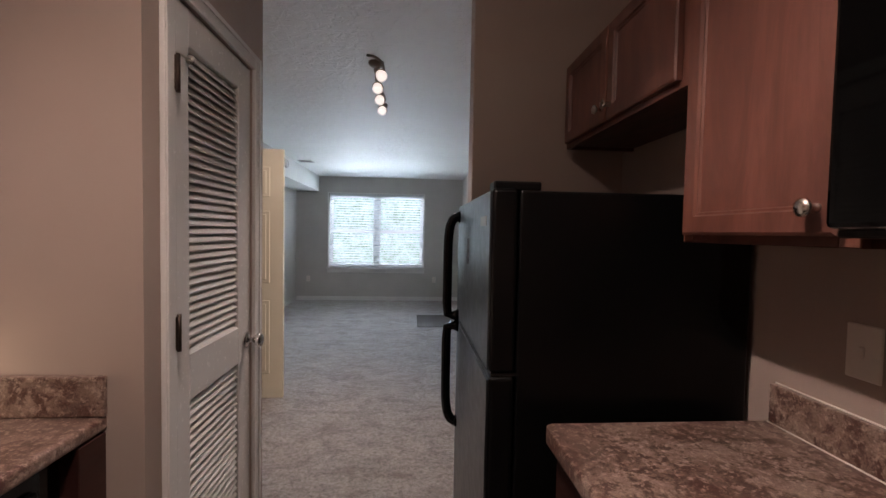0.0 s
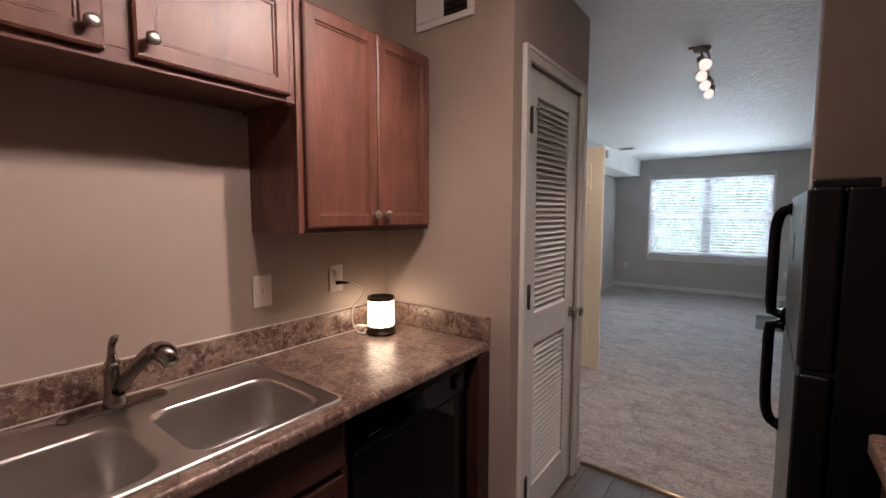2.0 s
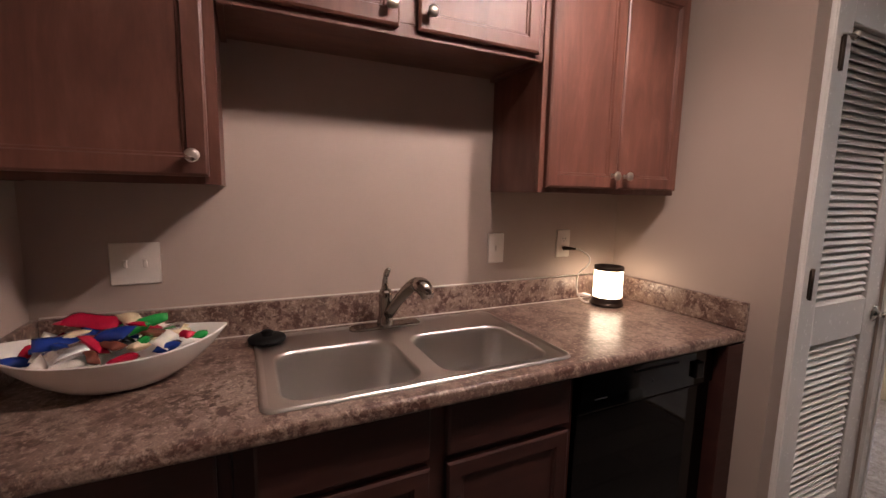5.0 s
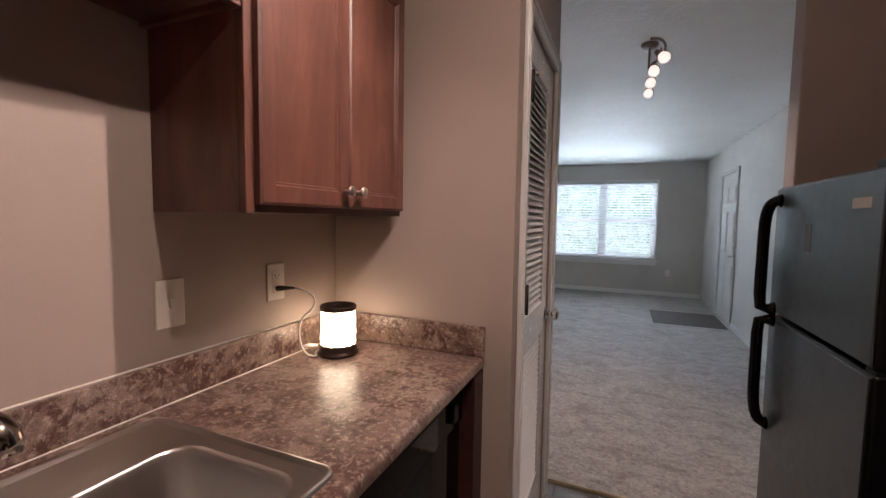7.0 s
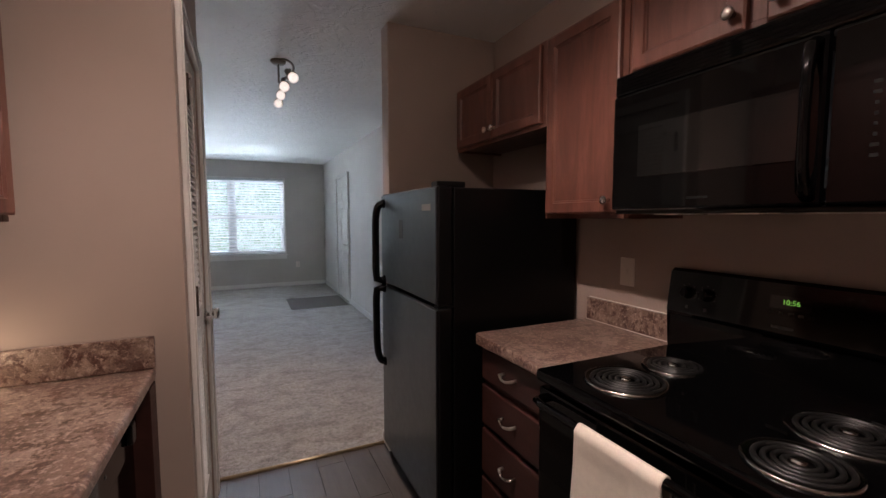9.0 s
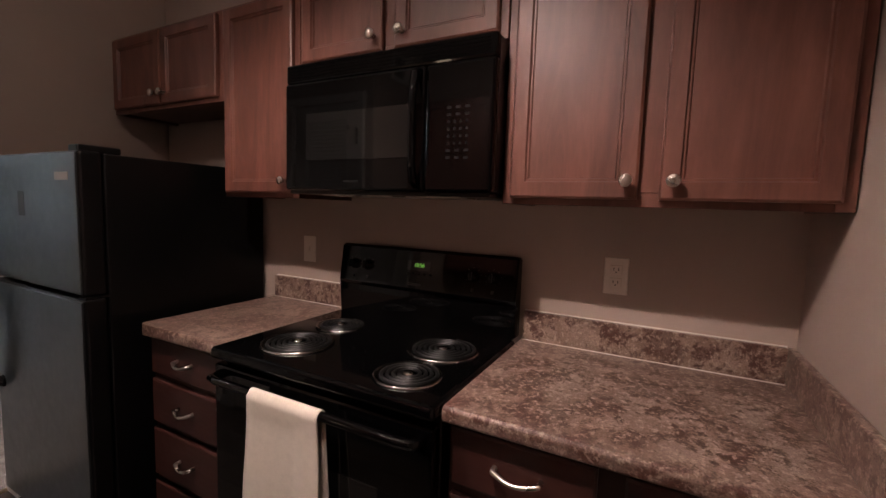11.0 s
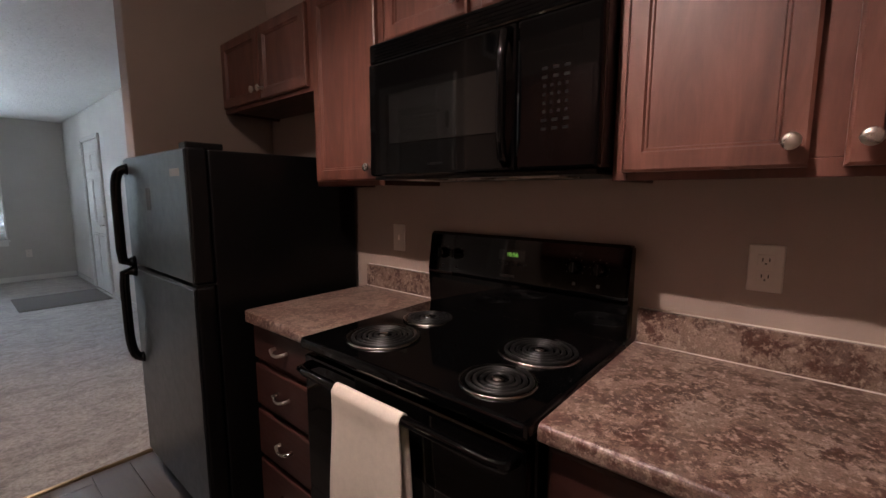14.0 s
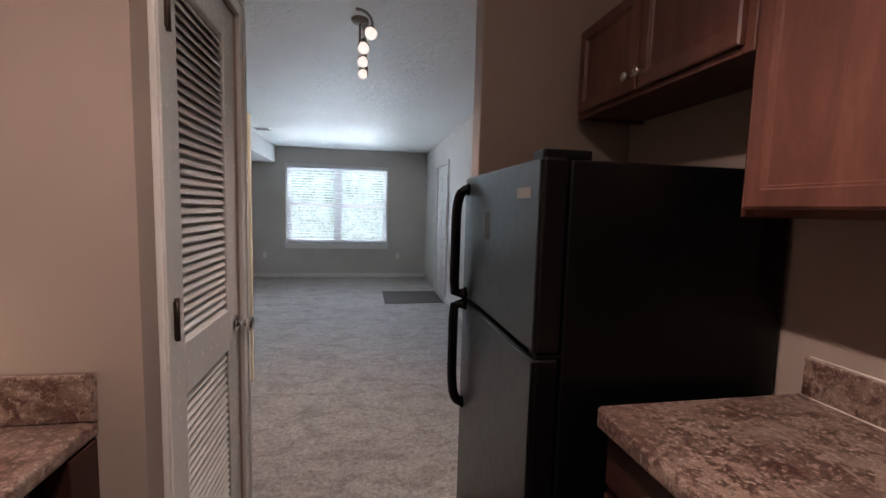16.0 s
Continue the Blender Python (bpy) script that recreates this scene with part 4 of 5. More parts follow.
sink()
tap = thing("kitchen_faucet", "chrome single-lever pull-out kitchen faucet", "faucet", (-1.078, 0.14, CT + 0.006))
TZ = CT + 0.006
bm = bmesh.new()
pl = [rounded(-1.105, -1.050, 0.02, 0.262, 0.026, 6), rounded(-1.100, -1.055, 0.026, 0.256, 0.022, 6)]
a = [bm.verts.new((x, y, TZ - 0.001)) for x, y in pl[0]]
b = [bm.verts.new((x, y, TZ + 0.005)) for x, y in pl[0]]
c = [bm.verts.new((x, y, TZ + 0.009)) for x, y in pl[1]]
for p, q in ((a, b), (b, c)):
    for k in range(len(p)):
        bm.faces.new((p[k], p[(k + 1) % len(p)], q[(k + 1) % len(p)], q[k]))
bm.faces.new(c)
part("deck_plate", bm, M_FAUCET, tap)
part("body", lathe(bmesh.new(), [(0.028, 0.0), (0.027, 0.012), (0.022, 0.03), (0.021, 0.09), (0.022, 0.105), (0.018, 0.118), (0, 0.122)], Matrix.Translation((-1.078, 0.14, TZ + 0.006))), M_FAUCET, tap)
part("lever", tube(bmesh.new(), bez((-1.078, 0.14, TZ + 0.118), (-1.082, 0.138, TZ + 0.15), (-1.078, 0.138, TZ + 0.175), (-1.045, 0.142, TZ + 0.198), 8), [0.014, 0.012, 0.010, 0.009, 0.009, 0.010, 0.010, 0.006], 10), M_FAUCET, tap)
sp = part("spout", tube(bmesh.new(), bez((-1.068, 0.145, TZ + 0.045), (-1.03, 0.165, TZ + 0.09), (-0.995, 0.185, TZ + 0.152), (-0.955, 0.204, TZ + 0.163), 9), [0.019, 0.018, 0.017, 0.017, 0.018, 0.019, 0.020, 0.021, 0.022], 12), M_FAUCET, tap)
part("spray_head", tube(bmesh.new(), bez((-0.96, 0.201, TZ + 0.162), (-0.94, 0.212, TZ + 0.164), (-0.922, 0.220, TZ + 0.152), (-0.918, 0.222, TZ + 0.124), 7), [0.022, 0.024, 0.026, 0.026, 0.025, 0.022, 0.018], 12), M_FAUCET, sp, "chrome pull-out spray head")
st = thing("sink_stopper", "black rubber sink stopper with a small knob", "stopper", (-1.07, -0.222, CT + 0.006))
part("disc", lathe(bmesh.new(), [(0, 0.001), (0.050, 0.001), (0.053, 0.008), (0.049, 0.014), (0.026, 0.018), (0, 0.019)], Matrix.Translation((-1.07, -0.222, CT + 0.007))), M_RUBBER, st)
part("knob", lathe(bmesh.new(), [(0.018, 0.0), (0.015, 0.006), (0.018, 0.012), (0.012, 0.016), (0, 0.017)], Matrix.Translation((-1.07, -0.222, CT + 0.023))), M_RUBBER, st)

# ---- dishwasher ----
dw = thing("dishwasher", "black built-in dishwasher under the counter", "dishwasher", (-0.86, 0.866, 0.0))
DY = (0.563, 1.170)
part("tub", boxed(KL + 0.03, -0.664, *DY, 0.012, 0.868), M_BLACK_MATT, dw)
part("door_panel", boxed(-0.663, -0.635, DY[0] + 0.003, DY[1] - 0.003, 0.12, 0.735, 0.005, 2), M_BLACK, dw)
cp = part("control_panel", boxed(-0.663, -0.625, DY[0] + 0.003, DY[1] - 0.003, 0.738, 0.862, 0.006, 2), M_BLACK, dw)
part("latch", boxed(-0.625, -0.611, 1.052, 1.092, 0.770, 0.825, 0.004, 2), M_BLACK_MATT, cp)
part("vent_slot", boxed(-0.6255, -0.6230, 0.78, 0.98, 0.833, 0.841), M_DARK, cp)
part("name_bar", boxed(-0.6255, -0.6242, 0.622, 0.672, 0.776, 0.7795), M_GREYBAR, cp)
part("indicator", boxed(-0.6255, -0.6230, 0.86, 0.868, 0.79, 0.798, 0.001), M_GREYBAR, cp)
part("kick_plate", boxed(-0.72, -0.705, DY[0] + 0.003, DY[1] - 0.003, 0.008, 0.116, 0.002), M_BLACK_MATT, dw)
part("front_foot", boxed(-0.70, -0.67, DY[0] + 0.05, DY[0] + 0.08, 0.001, 0.02), M_BLACK_MATT, dw)

# ---- candle warmer with its cord ----
CX, CY = -1.036, 1.085
cw = thing("candle_warmer", "lit embossed glass wax warmer with dark metal rims", "lamp", (CX, CY, CT + 0.001))
part("base", lathe(bmesh.new(), [(0, 0), (0.062, 0), (0.065, 0.003), (0.0645, 0.010), (0.060, 0.013), (0.061, 0.020), (0.057, 0.028), (0.057, 0.034), (0.054, 0.037), (0, 0.037)], Matrix.Translation((CX, CY, CT + 0.001)), 32), M_BRONZE, cw)
bm = bmesh.new()
n, rows = 48, 16
grid = []
for r in range(rows + 1):
    z = CT + 0.035 + 0.112 * r / rows
    ring = []
    for k in range(n):
        a = 2 * math.pi * k / n
        scallop = 0.0016 * abs(math.sin(6 * a)) + (0.0022 * abs(math.sin(8 * a + (r // 2) * 1.57)) if r < 6 else 0)
        rad = 0.0535 + scallop + 0.0015 * math.sin(math.pi * r / rows)
        ring.append(bm.verts.new((CX + rad * math.cos(a), CY + rad * math.sin(a), z)))
    grid.append(ring)
for a, b in zip(grid, grid[1:]):
    for k in range(n):
        f = bm.faces.new((a[k], a[(k + 1) % n], b[(k + 1) % n], b[k]))
        f.smooth = True
part("glass_shade", bm, M_SHADE, cw, "glowing white embossed glass shade")
bm = bmesh.new()
for k in range(12):
    a0, a1, am = radians(30 * k), radians(30 * k + 30), radians(30 * k + 15)
    for z0, z1, flip in ((0.046, 0.056, 0), (0.066, 0.076, 1)):
        lo, hi = (z1, z0) if flip else (z0, z1)
        tube(bm, [(CX + 0.0594 * math.cos(a), CY + 0.0594 * math.sin(a), CT + z) for a, z in ((a0, lo), (am, hi), (a1, lo))], 0.0013, 5)
    tube(bm, [(CX + 0.0594 * math.cos(am), CY + 0.0594 * math.sin(am), CT + z) for z in (0.056, 0.066)], 0.0013, 5)
    tube(bm, [(CX + 0.0594 * math.cos(a0), CY + 0.0594 * math.sin(a0), CT + z) for z in (0.076, 0.110, 0.132)], 0.0013, 5)
part("cell_pattern", bm, M_GREYBAR, cw, "thin grey embossed honeycomb pattern")
part("top_rim", lathe(bmesh.new(), [(0.054, 0.146), (0.058, 0.146), (0.059, 0.158), (0.056, 0.162), (0.050, 0.161), (0.046, 0.152), (0, 0.150)], Matrix.Translation((CX, CY, CT + 0.001)), 32), M_BRONZE, cw)
part("cord_switch", tube(bmesh.new(), [(CX - 0.055, CY - 0.035, CT + 0.028), (CX - 0.075, CY - 0.055, CT + 0.030), (CX - 0.10, CY - 0.07, CT + 0.026)], [0.006, 0.009, 0.005], 8), M_CORD, cw, "white inline rotary switch")
LOY, LOZ = 0.958, 1.158
cord = bez((KL + 0.055, LOY + 0.025, LOZ - 0.018), (KL + 0.12, LOY + 0.06, LOZ - 0.03), (KL + 0.13, LOY + 0.06, LOZ - 0.07), (KL + 0.085, LOY + 0.035, LOZ - 0.105), 9) + bez((KL + 0.085, LOY + 0.035, LOZ - 0.105), (KL + 0.06, LOY + 0.02, LOZ - 0.13), (KL + 0.06, LOY + 0.03, CT + 0.004), (KL + 0.10, LOY + 0.06, CT + 0.0045), 9)[1:] + bez((KL + 0.10, LOY + 0.06, CT + 0.0045), (KL + 0.12, LOY + 0.07, CT + 0.005), (CX - 0.08, CY - 0.05, CT + 0.005), (CX - 0.052, CY - 0.02, CT + 0.014), 6)[1:]
part("cord", tube(bmesh.new(), cord, 0.0032, 7), M_CORD, cw, "thin white power cord")
bm = tube(bmesh.new(), [(KL + 0.0095, LOY, LOZ - 0.02), (KL + 0.028, LOY + 0.004, LOZ - 0.018), (KL + 0.056, LOY + 0.026, LOZ - 0.019)], [0.009, 0.008, 0.004], 10)
part("plug", bm, M_BRONZE, cw, "small brown power plug")

wall_plate("wall_socket", 'x', KL, 1, LOY, LOZ, "socket", "ivory duplex socket with a plug, above the counter", "kitchen sockets")
wall_plate("wall_switch", 'x', KL, 1, 0.622, 1.150, "switch", "ivory toggle switch plate beside the sink", "kitchen switches")
wall_plate("wall_switch", 'x', KL, 1, -0.545, 1.150, "switch", "ivory double switch plate under the wall cabinet", "kitchen switches", 0.118)
wall_plate("wall_socket", 'x', KR, -1, -0.320, 1.162, "socket", "ivory duplex socket above the end counter splash", "kitchen sockets")
wall_plate("wall_switch", 'x', KR, -1, 0.966, 1.152, "switch", "ivory blank-looking switch plate by the refrigerator", "kitchen switches")

# ---- return air vent high on the pantry wall ----
vt = thing("wall_vent", "white metal air grille high on the wall", "vent", (-0.82, PY, 2.215))
bm = bmesh.new()
box(bm, -0.972, -0.672, PY - 0.010, PY, 2.215, 2.245, 0.003)
box(bm, -0.972, -0.672, PY - 0.010, PY, 2.375, 2.405, 0.003)
box(bm, -0.972, -0.822, PY - 0.010, PY, 2.245, 2.375, 0.003)
box(bm, -0.706, -0.672, PY - 0.010, PY, 2.245, 2.375, 0.003)
part("frame", bm, M_WHITE, vt)
# flat near-black sheet on the wall: the duct's inner shade as colour
part("duct_shade", boxed(-0.822, -0.706, PY - 0.003, PY - 0.001, 2.245, 2.375), M_DARK, vt)
for k in range(8):
    part("slat", boxed(-0.822, -0.706, PY - 0.009, PY - 0.004, 2.250 + k * 0.016, 2.256 + k * 0.016), M_BRONZE, vt)

# ---- refrigerator ----
FY0, FY1, FX, FT = 1.242, 1.992, 0.365, 1.502
fr = thing("refrigerator", "black top-freezer refrigerator with dark stainless doors", "refrigerator", (0.72, 1.617, 0.0))
part("cabinet", boxed(0.442, 1.085, FY0 + 0.004, FY1 - 0.004, 0.03, FT - 0.004, 0.006, 2), M_BLACK_SIDE, fr)
part("base_grille", boxed(0.41, 0.46, FY0 + 0.02, FY1 - 0.02, 0.004, 0.085, 0.003), M_BLACK_MATT, fr)
for a, b in ((0.095, 1.008), (1.020, FT)):
    door = part("door", boxed(FX + 0.004, 0.436, FY0, FY1, a, b, 0.010, 3), M_BLACK_MATT, fr, "black door with a dark stainless skin")
    bm = boxed(FX - 0.0015, FX + 0.0048, FY0 + 0.008, FY1 - 0.008, a + 0.008, b - 0.008, 0.0015)
    part("front_skin", bm, M_FRIDGE, door, "dark pebbled stainless front")
    hy = FY1 - 0.055
    if a > 1:
        pts = bez((FX, hy, b - 0.052), (FX - 0.044, hy, b - 0.045), (FX - 0.050, hy, b - 0.10), (FX - 0.050, hy, b - 0.20), 9) + [Vector((FX - 0.050, hy, a + 0.07)), Vector((FX - 0.046, hy, a + 0.022)), Vector((FX - 0.02, hy, a + 0.016)), Vector((FX, hy, a + 0.016))]
        badge = boxed(FX - 0.003, FX - 0.0015, 1.298, 1.392, 1.405, 1.432, 0.0005)
        part("badge", badge, M_BADGE, door, "small metal name badge, plain")
        part("sticker", boxed(FX - 0.0025, FX - 0.0015, 1.640, 1.690, 1.275, 1.365), M_GREYBAR, door, "pale paper sticker")
    else:
        pts = [Vector((FX, hy, b - 0.016)), Vector((FX - 0.02, hy, b - 0.016)), Vector((FX - 0.046, hy, b - 0.022)), Vector((FX - 0.050, hy, b - 0.07))] + bez((FX - 0.050, hy, b - 0.25), (FX - 0.050, hy, b - 0.36), (FX - 0.044, hy, b - 0.43), (FX, hy, b - 0.425), 9)
    rs = [0.020 + 0.008 * (1 if i in (0, len(pts) - 1) else 0) for i in range(len(pts))]
    part("handle", tube(bmesh.new(), pts, rs, 10), M_BLACK, door, "curved black plastic handle")
part("hinge_cover", boxed(FX + 0.008, 0.50, FY0 + 0.012, FY0 + 0.075, FT - 0.004, FT + 0.020, 0.005, 2), M_BLACK_MATT, fr)
part("hinge", boxed(FX + 0.01, 0.45, FY0 + 0.005, FY0 + 0.05, 1.0095, 1.0185), M_BLACK_MATT, fr, "thin black centre hinge")
for y in (FY0 + 0.06, FY1 - 0.06):
    part("foot", lathe(bmesh.new(), [(0, 0.001), (0.02, 0.001), (0.02, 0.012), (0.012, 0.035), (0, 0.035)], Matrix.Translation((0.52, y, 0))), M_BLACK_MATT, fr)
    part("foot", lathe(bmesh.new(), [(0, 0.001), (0.02, 0.001), (0.02, 0.012), (0.012, 0.035), (0, 0.035)], Matrix.Translation((1.02, y, 0))), M_BLACK_MATT, fr)

# ---- stove ----
GY0, GY1 = -0.028, 0.733
sv = thing("electric_stove", "black electric coil range with a towel on its handle", "stove", (0.79, 0.352, 0.0))
part("body", boxed(0.515, 1.09, GY0 + 0.004, GY1 - 0.004, 0.012, 0.885, 0.003), M_BLACK_SIDE, sv)
bm = bmesh.new()
box(bm, 0.462, 1.04, GY0, GY1, 0.886, 0.922, 0.012, 4)
part("cooktop", bm, M_BLACK, sv)
od = part("oven_door", boxed(0.474, 0.514, GY0 + 0.004, GY1 - 0.004, 0.235, 0.868, 0.008, 2), M_BLACK, sv)
part("oven_window", boxed(0.4715, 0.4745, GY0 + 0.15, GY1 - 0.15, 0.40, 0.68, 0.001), M_GLASS_DARK, od)
hz, hx = 0.838, 0.437
bm = tube(bmesh.new(), [(0.476, GY0 + 0.03, hz), (hx + 0.006, GY0 + 0.036, hz), (hx, GY0 + 0.07, hz), (hx, GY1 - 0.07, hz), (hx + 0.006, GY1 - 0.036, hz), (0.476, GY1 - 0.03, hz)], [0.014, 0.013, 0.012, 0.012, 0.013, 0.014], 12)
part("oven_handle", bm, M_BLACK, od, "glossy black bar handle")
part("storage_drawer", boxed(0.476, 0.514, GY0 + 0.004, GY1 - 0.004, 0.06, 0.228, 0.006, 2), M_BLACK, sv)
# backguard: a raised riser and a tilted control panel
bm = bmesh.new()
prof = [(1.036, 0.920), (1.090, 0.920), (1.090, 1.195), (1.060, 1.199), (1.046, 1.190), (1.026, 1.052), (1.030, 1.042), (1.040, 1.036)]
ring = [[bm.verts.new((x, y, z)) for x, z in prof] for y in (GY0 + 0.004, GY1 - 0.004)]
for k in range(len(prof)):
    bm.faces.new((ring[0][k], ring[0][(k + 1) % len(prof)], ring[1][(k + 1) % len(prof)], ring[1][k]))
bm.faces.new(ring[0])
bm.faces.new(ring[1][::-1])
bmesh.ops.bevel(bm, geom=[e for e in bm.edges if abs(e.verts[0].co.y - e.verts[1].co.y) < 1e-5], offset=0.006, segments=2, affect='EDGES')
bg = part("backguard", bm, M_BLACK, sv)
tilt = math.atan2(1.046 - 1.026, 1.190 - 1.052)


def on_panel(y, z, lift=0.001):
    """A matrix whose z axis leaves the control panel at this height, with x along the panel and y up it."""
    x = 1.026 + (z - 1.052) * (0.020 / 0.138)
    n = Vector((-math.cos(tilt), 0, math.sin(tilt)))
    m = Matrix((Vector((0, -1, 0)), Vector((math.sin(tilt), 0, math.cos(tilt))), n)).transposed().to_4x4()
    return Matrix.Translation(Vector((x, y, z)) + n * lift) @ m


def flat_bar(w, h, m, t=0.0012):
    bm = bmesh.new()
    box(bm, -w / 2, w / 2, -h / 2, h / 2, 0, t)
    bmesh.ops.transform(bm, matrix=m, verts=bm.verts[:])
    return bm


for ky in (0.652, 0.588, 0.134, 0.060):
    kb = part("control_knob", lathe(bmesh.new(), [(0, 0), (0.021, 0), (0.021, 0.004), (0.017, 0.007), (0.015, 0.022), (0.012, 0.024), (0, 0.024)], on_panel(ky, 1.122, 0.0005), 22), M_BLACK, bg, "black rotary control knob")
    part("grip", flat_bar(0.008, 0.030, on_panel(ky, 1.122, 0.0245), 0.008), M_BLACK_MATT, kb)
    for k in range(7):
        a = radians(-120 + 40 * k + 90)
        part("dial_mark", flat_bar(0.003, 0.003, on_panel(ky + 0.029 * math.cos(a), 1.122 + 0.029 * math.sin(a), 0.0006), 0.0004), M_GREYBAR, kb)
    part("dial_symbol", flat_bar(0.010, 0.010, on_panel(ky, 1.074, 0.0006), 0.0004), M_GREYBAR, kb)
part("clock_window", flat_bar(0.10, 0.036, on_panel(0.356, 1.138, 0.0003), 0.0008), M_GLASS_DARK, bg)
lettering("10:56", 0.020, on_panel(0.354, 1.139, 0.0016), M_LED, bg, "green lit clock digits")
for k in range(5):
    part("panel_button", flat_bar(0.012, 0.008, on_panel(0.40 - k * 0.024, 1.108, 0.0005), 0.001), M_BLACK_MATT, bg)
part("name_bar", flat_bar(0.055, 0.008, on_panel(0.368, 1.068, 0.0006), 0.0005), M_GREYBAR, bg)


def burner(cx, cy, r):
    b = part("drip_bowl", lathe(bmesh.new(), [(r + 0.012, 0.0), (r + 0.011, 0.004), (r + 0.006, 0.0045), (r - 0.002, 0.001), (r * 0.6, -0.004), (0.02, -0.006), (0, -0.006)], Matrix.Translation((cx, cy, 0.9225)), 36), M_BOWL, sv, "dark shiny drip bowl")
    part("trim_ring", lathe(bmesh.new(), [(r + 0.013, 0.0), (r + 0.0125, 0.005), (r + 0.008, 0.0055), (r + 0.006, 0.004)], Matrix.Translation((cx, cy, 0.9225)), 36), M_RING, b, "chrome trim ring")
    pts = []
    turns = 5 if r > 0.085 else 4
    n = 26 * turns
    for k in range(n + 1):
        a = 2 * math.pi * turns * k / n
        rr = 0.018 + (r + 0.001 - 0.018) * k / n
        pts.append((cx + rr * math.cos(a), cy + rr * math.sin(a), 0.9262))
    part("coil", tube(bmesh.new(), pts, 0.0056, 8), M_BURNER, b, "black spiral heating coil")
    part("centre_cap", lathe(bmesh.new(), [(0, 0.010), (0.013, 0.010), (0.015, 0.004), (0.015, 0.0)], Matrix.Translation((cx, cy, 0.9225)), 16), M_CHROME, b)


burner(0.846, 0.560, 0.075)
burner(0.624, 0.540, 0.098)
burner(0.812, 0.130, 0.098)
burner(0.590, 0.116, 0.078)

# towel over the oven handle
tw = thing("dish_towel", "cream cotton towel folded over the oven handle", "towel", (0.44, 0.392, 0.35))
bm = bmesh.new()
cols, prof = 61, []
for k in range(30):
    prof.append((0.4235 - 0.004 * math.sin(k * 0.2), 0.36 + (0.838 - 0.36) * (k / 29) ** 0.75))
for k in range(1, 8):
    a = math.pi - math.pi * k / 7
    prof.append((hx + 0.0145 * math.cos(a), 0.838 + 0.0155 * math.sin(a)))
for k in range(1, 9):
    prof.append((0.4515, 0.838 - 0.34 * k / 8))
g = []
for i, (x, z) in enumerate(prof):
    row = []
    for j in range(cols):
        u = j / (cols - 1)
        hang = max(0.0, (0.838 - z) / 0.478)
        fold = 0.006 * math.sin(u * 9.2 + 0.6) * hang + 0.006 * math.sin(u * 4.1 + 2) * hang + (0.006 - 0.0022 / (1 + math.exp((u - 0.70) * 90)) / (1 + math.exp((z - 0.795) * 500)) / (1 + math.exp((0.06 - u) * 90)) + 0.009 * hang * math.exp(-((u - 0.84) / 0.07) ** 2) if i < 30 else 0)
        y = 0.516 - u * (0.248 + 0.03 * hang)
        row.append(bm.verts.new((min(x - fold - (0.006 * hang if i < 30 else -0.001), 0.460), y, z + 0.006 * math.sin(u * 3.1) * hang)))
    g.append(row)
for a, b in zip(g, g[1:]):
    for j in range(cols - 1):
        f = bm.faces.new((a[j], a[j + 1], b[j + 1], b[j]))
        f.smooth = True
bmesh.ops.recalc_face_normals(bm, faces=bm.faces[:])
r = bmesh.ops.solidify(bm, geom=bm.faces[:], thickness=0.004)
cloth = part("cloth", bm, M_TOWEL, tw)

# ---- microwave over the stove ----
MX, MZ0, MZ1, MY0, MY1 = 0.728, 1.395, 1.806, -0.036, 0.708
mw = thing("microwave", "black over-the-range microwave, closed", "microwave", (0.91, 0.336, MZ0))
part("case", boxed(MX + 0.03, KR - 0.002, MY0 + 0.002, MY1 + 0.02, MZ0 + 0.006, MZ1, 0.003), M_BLACK_MATT, mw)
md = part("door", boxed(MX, MX + 0.03, 0.170, MY1, MZ0 + 0.004, MZ1 - 0.062, 0.008, 2), M_BLACK, mw)
bm = boxed(MX - 0.003, MX + 0.001, 0.198, 0.612, 1.494, 1.643, 0.0012)
part("window", bm, M_GLASS_DARK, md, "dark glass door window")
part("handle", tube(bmesh.new(), [(MX, 0.192, 1.725), (MX - 0.022, 0.190, 1.715), (MX - 0.036, 0.188, 1.66), (MX - 0.038, 0.188, 1.57), (MX - 0.036, 0.188, 1.48), (MX - 0.022, 0.190, 1.43), (MX, 0.192, 1.42)], [0.014, 0.013, 0.011, 0.010, 0.011, 0.013, 0.014], 12), M_BLACK, md, "curved glossy black handle")
pn = part("control_panel", boxed(MX, MX + 0.03, MY0, 0.168, MZ0 + 0.004, MZ1 - 0.062, 0.008, 2), M_BLACK, mw)
part("display", boxed(MX - 0.0008, MX + 0.001, 0.01, 0.135, 1.665, 1.70), M_BLACK, pn)
for i in range(8):
    for j in range(4 if 1 < i < 6 else 3):
        n = 4 if 1 < i < 6 else 3
        y = 0.094 - j * (0.054 / (n - 1))
        z = 1.624 - i * 0.0190
        w = 0.006 if n == 4 else 0.013
        part("button", boxed(MX - 0.0007, MX + 0.001, y - w / 2, y + w / 2, z - 0.0032, z + 0.0032), M_FAINT, pn)
tg = part("top_grille", boxed(MX + 0.006, MX + 0.031, MY0, MY1, MZ1 - 0.060, MZ1 - 0.001, 0.006, 2), M_BLACK, mw)
for k in range(5):
    part("vent_slat", boxed(MX + 0.0050, MX + 0.010, MY0 + 0.02, MY1 - 0.02, MZ1 - 0.054 + k * 0.010, MZ1 - 0.049 + k * 0.010, 0.0015), M_BLACK, tg)
part("name_bar", boxed(MX - 0.0007, MX + 0.001, 0.40, 0.455, 1.425, 1.431), M_FAINT, md)
